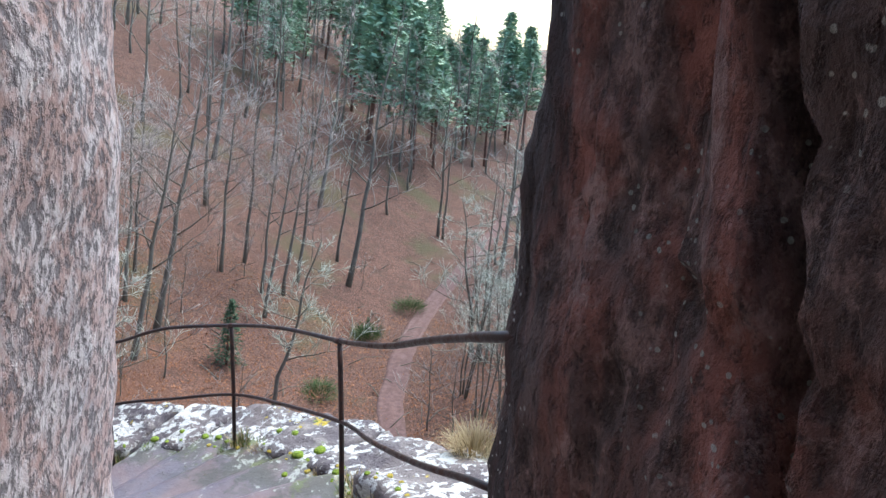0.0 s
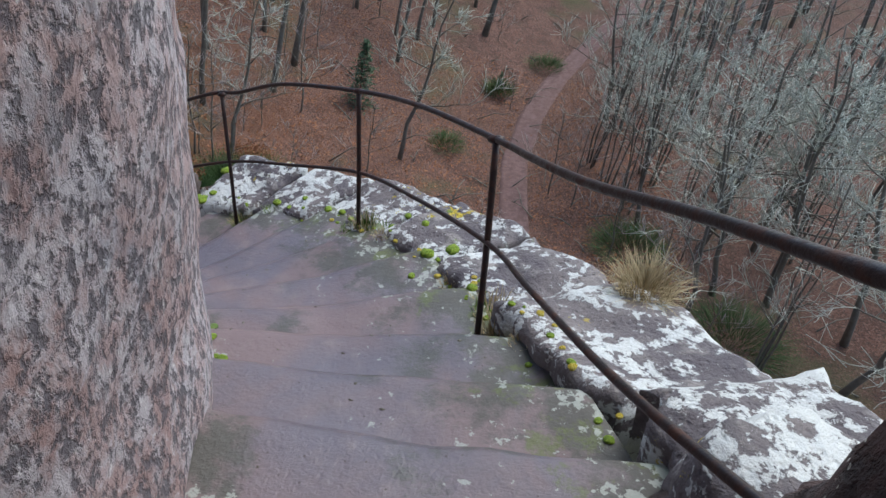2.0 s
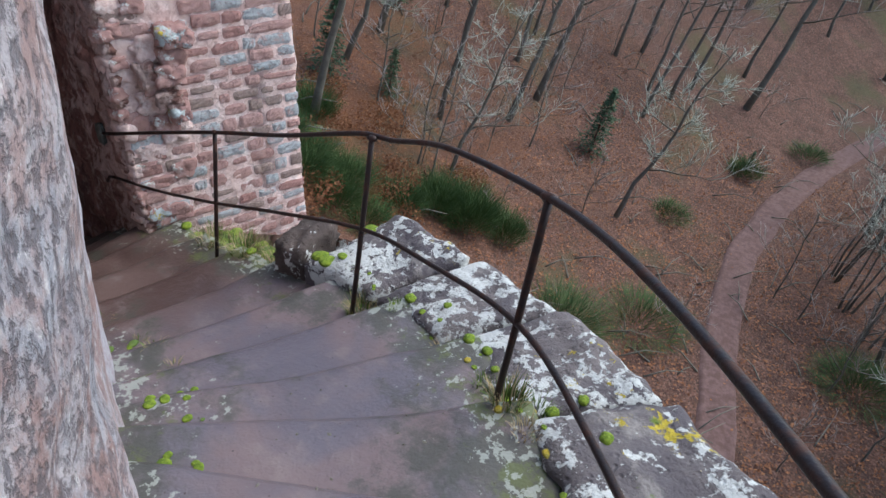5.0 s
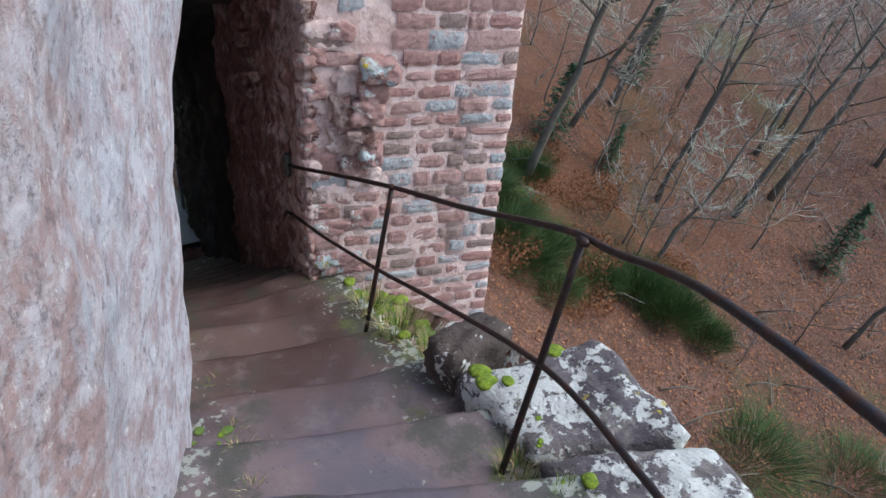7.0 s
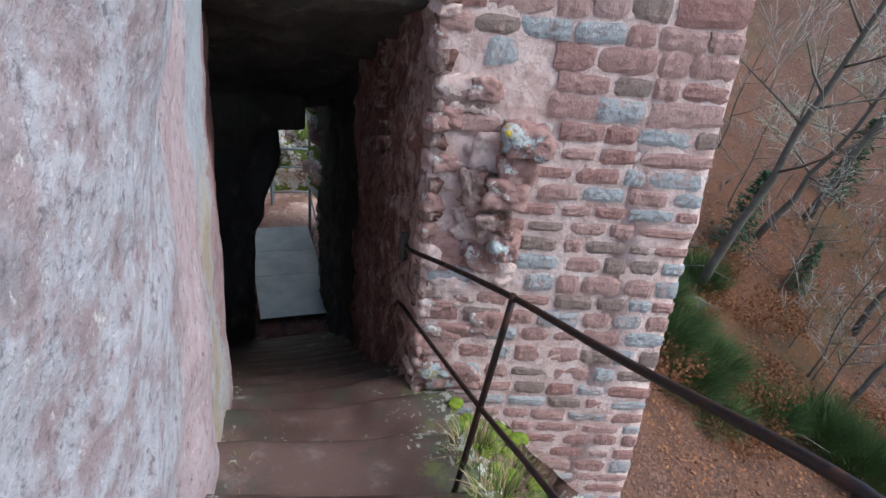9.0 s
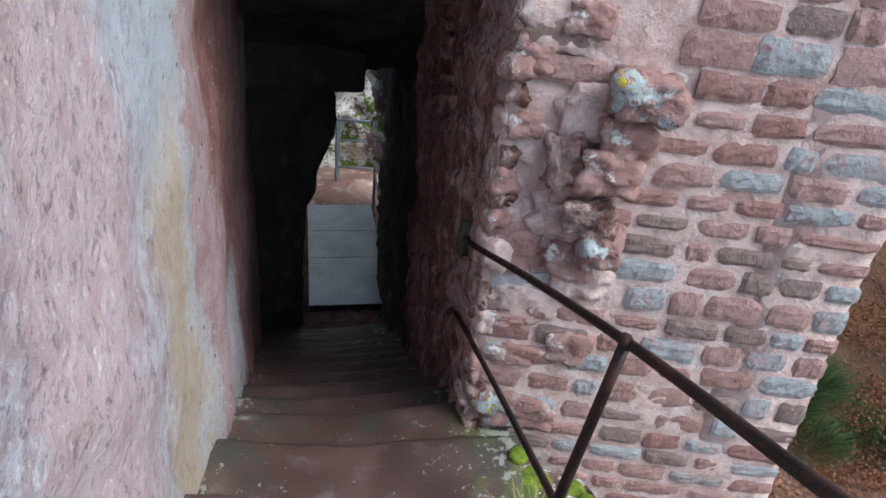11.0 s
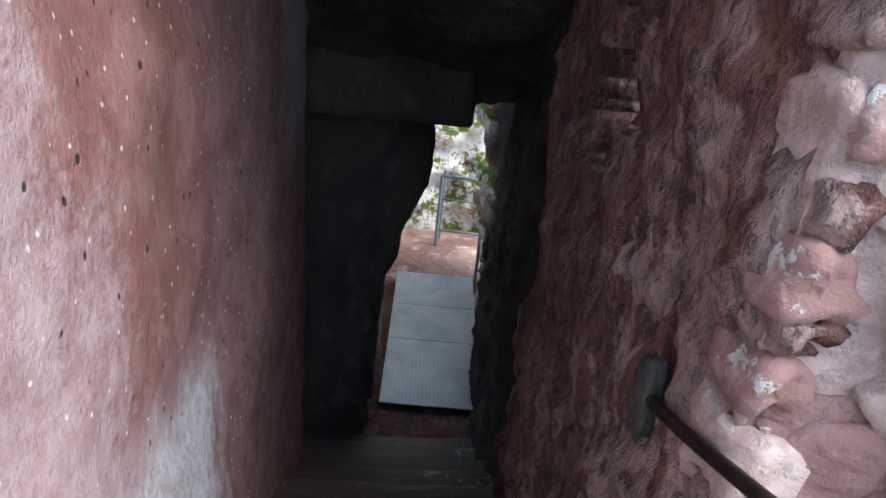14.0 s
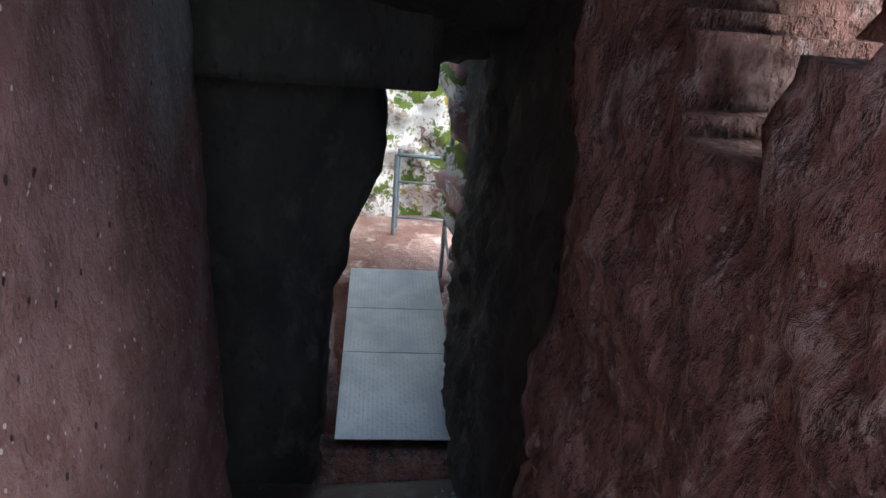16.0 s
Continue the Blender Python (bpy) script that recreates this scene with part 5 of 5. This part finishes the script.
near = [(0, -23.9, 24.6, 0, 1.15), (1, -22.3, 34.0, 20, 1.15), (0, -20.5, 39.5, 10, 0.9), (3, -11.7, 39.8, 0, 1.15), (1, -15.3, 52.4, 40, 0.95), (1, -14.9, 57.5, 15, 1.0), (2, -16.4, 56, 60, 0.95), (0, -21.0, 44.3, 5, 1.05), (2, -20.1, 56.6, 0, 1.1), (2, -19.0, 60, 200, 1.1),
        (5, 1.5, 45.6, 0, 1.0), (5, 2.6, 42.5, 80, 0.95), (6, 4.2, 40.0, 30, 1.0), (6, 5.5, 46.0, 130, 1.05), (5, 3.6, 52.0, 200, 1.0), (4, 9.5, 33.0, 180, 1.1), (3, 13.5, 36.0, 150, 1.2), (6, 8.5, 41.0, 60, 1.1), (4, 16.5, 31.0, 200, 1.15), (3, 7.2, 29.0, 120, 0.95), (6, 11, 45, 10, 1.1), (5, 14.5, 43, 0, 1.2), (4, -27.5, 31.0, 0, 1.0), (3, -25.0, 40.0, 300, 1.1), (0, -29, 36, 30, 1.0), (3, -19.0, 30.5, 20, 0.8)]
ALL = tall + crooked + coppice
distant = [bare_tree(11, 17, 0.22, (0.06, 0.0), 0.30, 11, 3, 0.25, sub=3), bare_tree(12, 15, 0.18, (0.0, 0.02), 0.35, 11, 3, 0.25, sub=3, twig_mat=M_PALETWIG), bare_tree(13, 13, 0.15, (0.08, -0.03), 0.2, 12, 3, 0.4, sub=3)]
for kind, x, y, spin, size in near:
    place_copy(ALL[kind], x, y, spin + r_f.uniform(-8, 8), size, USED)
count = 0
while count < 80:
    x, y = r_f.uniform(-62, 42), r_f.uniform(44, 125)
    if abs(x - track_x(y)) < 3.0 or (x < 0 and y < 60 and x > -14) or (x > track_x(y) and y < 48):
        continue
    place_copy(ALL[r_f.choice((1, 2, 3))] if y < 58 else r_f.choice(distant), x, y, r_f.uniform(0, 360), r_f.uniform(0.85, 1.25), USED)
    count += 1
count = 0
while count < 56:
    x, y = r_f.uniform(3, 50), r_f.uniform(26, 84)
    if x < track_x(y) + 5.0 or x > 0.75 * y + 6:
        continue
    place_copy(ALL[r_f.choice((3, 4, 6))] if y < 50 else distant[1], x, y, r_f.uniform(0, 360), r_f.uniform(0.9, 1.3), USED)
    count += 1

fir = conifer(21, 5.2, 0.06, 1.5, M_NEEDLE, M_PINEBARK, "young_fir", "young dark green fir on the slope", whorls=20, per=7, leaf=0.26, thin=0.35, tips=10)
place_copy(fir, -15.8, 43.6, 0, 1.0, USED)
for x, y, s in ((-26.5, 28.5, 0.9), (-31, 40, 1.0), (-6.9, 55.5, 0.35), (-24.5, 31.5, 0.6)):
    place_copy(fir, x, y, x * 50, s, USED)
pines = [conifer(30 + i, 19, 0.40, 4.2, M_PINENEEDLE, M_PINEBARK, "tall_pine", "tall hilltop pine with a reddish trunk, needles paled for mist", "pines on the hill", whorls=22, per=7, leaf=0.95, thin=0.42, droop=0.12, tips=9) for i in range(3)]
count = 0
while count < 62:
    x, y = r_f.uniform(-70, 24), r_f.uniform(100, 190)
    if x > 0.12 * y or x < -0.30 * y:
        continue
    place_copy(pines[count % 3], x, y, r_f.uniform(0, 360), r_f.uniform(0.75, 1.2), USED)
    count += 1


# far beech wood behind the clearing, and thin saplings among the leaves
count = 0
while count < 170:
    x, y = r_f.uniform(-80, 75), r_f.uniform(72, 230)
    if abs(x - track_x(y)) < 2.5 and y < 120:
        continue
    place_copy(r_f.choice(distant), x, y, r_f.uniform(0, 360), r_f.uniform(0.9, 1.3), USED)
    count += 1
sapling = bare_tree(8, 5.5, 0.045, (0.06, 0.03), 0.2, 9, 3, 0.45, sub=3, twig_mat=M_TWIG)
count = 0
while count < 60:
    x, y = r_f.uniform(-34, 20), r_f.uniform(26, 70)
    if abs(x - track_x(y)) < 1.8:
        continue
    place_copy(sapling, x, y, r_f.uniform(0, 360), r_f.uniform(0.5, 1.2), USED)
    count += 1


def shrub(x, y, count, height, spread, mat, label, name="broom_bush", seed=0, leafy=False):
    """A bush of many thin upright shoots, or of small curled leaves."""
    r = random.Random(seed)
    verts, faces = [], []
    for _ in range(count if leafy else 2 * count):
        a, q = r.uniform(0, 6.28), spread * math.sqrt(r.random())
        p = Vector((q * math.cos(a), q * math.sin(a), 0))
        h = height * (1 - 0.5 * (q / spread) ** 2) * r.uniform(0.5, 1.1)
        out = Vector((math.cos(a), math.sin(a), 0)) * q * 0.6
        if leafy:
            c = p + Vector((0, 0, h * r.random()))
            d = Vector((r.uniform(-1, 1), r.uniform(-1, 1), r.uniform(-1, 1))).normalized() * 0.07
            s = d.orthogonal() * 0.6
            k = len(verts)
            verts += [c - d, c - s, c + d, c + s]
            faces.append((k, k + 1, k + 2, k + 3))
        else:
            b = r.uniform(0, 6.28)
            s = Vector((math.cos(b), math.sin(b), 0)) * 0.013
            out = out + Vector((r.uniform(-1, 1), r.uniform(-1, 1), 0)) * h * 0.28
            p.z = h * r.uniform(0, 0.55)
            h *= 0.6
            k = len(verts)
            for f in (0.0, 0.5, 1.0):
                c = p + out * f + Vector((0, 0, h * f)) + Vector((r.uniform(-1, 1), r.uniform(-1, 1), 0)) * 0.05
                verts += [c - s * (1.1 - f), c + s * (1.1 - f)]
            faces += [(k, k + 1, k + 3, k + 2), (k + 2, k + 3, k + 5, k + 4)]
    ob = new(name)
    tagged(ob, label, "bush", "bushes below the wall")
    ob.location = (x, y, ground_z(x, y) - 0.05)
    thing("leaves" if leafy else "shoots", verts, faces, mat, kind="stuff", parent=ob)


for i, (x, y, n, h, s) in enumerate(((-16.2, 28.2, 1500, 2.6, 1.5), (-17.6, 27.2, 1200, 2.3, 1.3), (-14.6, 29.6, 900, 1.9, 1.2), (-20.4, 22.8, 1200, 1.8, 1.6), (-22.0, 22.0, 900, 1.6, 1.5), (-9.5, 27.0, 1000, 2.0, 2.2), (-6.9, 54.8, 600, 1.6, 1.2), (-9.5, 44, 500, 1.2, 1.4), (-6.8, 32, 800, 1.6, 2.2), (-3.5, 62, 500, 1.4, 1.5), (4.5, 36, 900, 1.6, 2.0), (10, 29, 900, 1.8, 2.5), (-19.4, 21.4, 900, 1.5, 1.3), (-21.2, 21.0, 900, 1.6, 1.4), (-18.2, 22.0, 700, 1.3, 1.2), (-23.4, 21.6, 900, 1.5, 1.4), (-24.3, 25.0, 900, 2.2, 1.2), (-18.4, 25.0, 800, 1.6, 1.3))):
    shrub(x, y, n, h, s, M_BROOM, "green broom bush on the slope", seed=60 + i)
for i, (x, y, n, h, s) in enumerate(((-18.2, 30.5, 1400, 1.2, 1.6), (-19.8, 25.5, 2000, 1.3, 2.0), (-23.0, 28.5, 1600, 1.3, 2.2), (-25.5, 26.5, 1400, 1.2, 1.8), (-20.4, 20.4, 1800, 0.9, 2.0), (-23.6, 24.2, 1800, 1.0, 2.2), (-17.8, 23.4, 1500, 0.9, 1.8))):
    shrub(x, y, n, h, s, M_DEADLEAF, "low beech scrub holding copper-brown leaves", "beech_scrub", 80 + i, True)
lump("mossy_boulder", (-22.8, 23.6, ground_z(-22.8, 23.6) + 0.2), (0.5, 0.5, 0.45), rock_material("mossy_boulder_stone", (0.08, 0.07, 0.06), (0.16, 0.14, 0.12), (0.25, 0.23, 0.2), moss=0.9, yellow=0.5, streak=1.0), 6, None, 0.28, 3, 0, "boulder capped with yellow-green moss on the slope", "boulder")


def fallen(name, n, mat, label, lo, hi):
    r = random.Random(9)
    verts, faces = [], []
    for _ in range(n):
        x, y = r.uniform(-34, 16), r.uniform(20, 75)
        z = ground_z(x, y)
        L, a = r.uniform(lo, hi), r.uniform(0, 3.14)
        d = Vector((math.cos(a), math.sin(a), r.uniform(-0.05, 0.25))) * L
        tube(verts, faces, [Vector((x, y, z + 0.05)), Vector((x, y, z + 0.12)) + d * 0.5 + Vector((0, 0, 0.1 * L)), Vector((x, y, z + 0.1)) + d], [0.05, 0.035, 0.015], 4)
    thing(name, verts, faces, mat, label, "branches", "stuff")


fallen("fallen_branches", 260, M_BARK, "fallen branches lying among the leaves", 0.8, 3.0)


def leaf_scatter():
    r = random.Random(15)
    verts, faces = [], []
    for _ in range(26000):
        x, y = r.uniform(-30, 8), r.uniform(18, 60)
        if abs(x - track_x(y)) < 1.2 and r.random() < 0.85:
            continue
        z = ground_z(x, y) + r.uniform(0.02, 0.16)
        d = Vector((r.uniform(-1, 1), r.uniform(-1, 1), r.uniform(-0.6, 0.6))).normalized() * r.uniform(0.05, 0.12)
        s = d.cross(Vector((r.uniform(-0.5, 0.5), r.uniform(-0.5, 0.5), 1))).normalized() * d.length * 0.6
        c = Vector((x, y, z))
        k = len(verts)
        verts += [c - d, c - s, c + d, c + s]
        faces.append((k, k + 1, k + 2, k + 3))
    thing("fallen_leaves", verts, faces, M_DEADLEAF, "curled russet beech leaves lying on the slope", "leaves", "stuff")


leaf_scatter()


def debris():
    r = random.Random(16)
    verts, faces = [], []
    for _ in range(170):
        z = r.uniform(-3.3, -0.2)
        a, b = at_height(INNER, z), at_height(OUTER, z)
        p = a + (b - a) * r.uniform(0.05, 0.98)
        q = drop(p[0], p[1], -0.5 if p[0] < -5.4 else 0.9)
        d = Vector((r.uniform(-1, 1), r.uniform(-1, 1), 0)).normalized() * r.uniform(0.004, 0.014)
        s = Vector((-d.y, d.x, 0.002)) * r.uniform(0.3, 0.8)
        k = len(verts)
        verts += [q - d, q - s, q + d, q + s, q + Vector((0, 0, 0.006))]
        faces += [(k, k + 1, k + 4), (k + 1, k + 2, k + 4), (k + 2, k + 3, k + 4), (k + 3, k, k + 4)]
    thing("grit", verts, faces, M_BARK, "bits of bark and grit lying on the steps", "debris", "stuff", smooth=False)


debris()
build_stones()
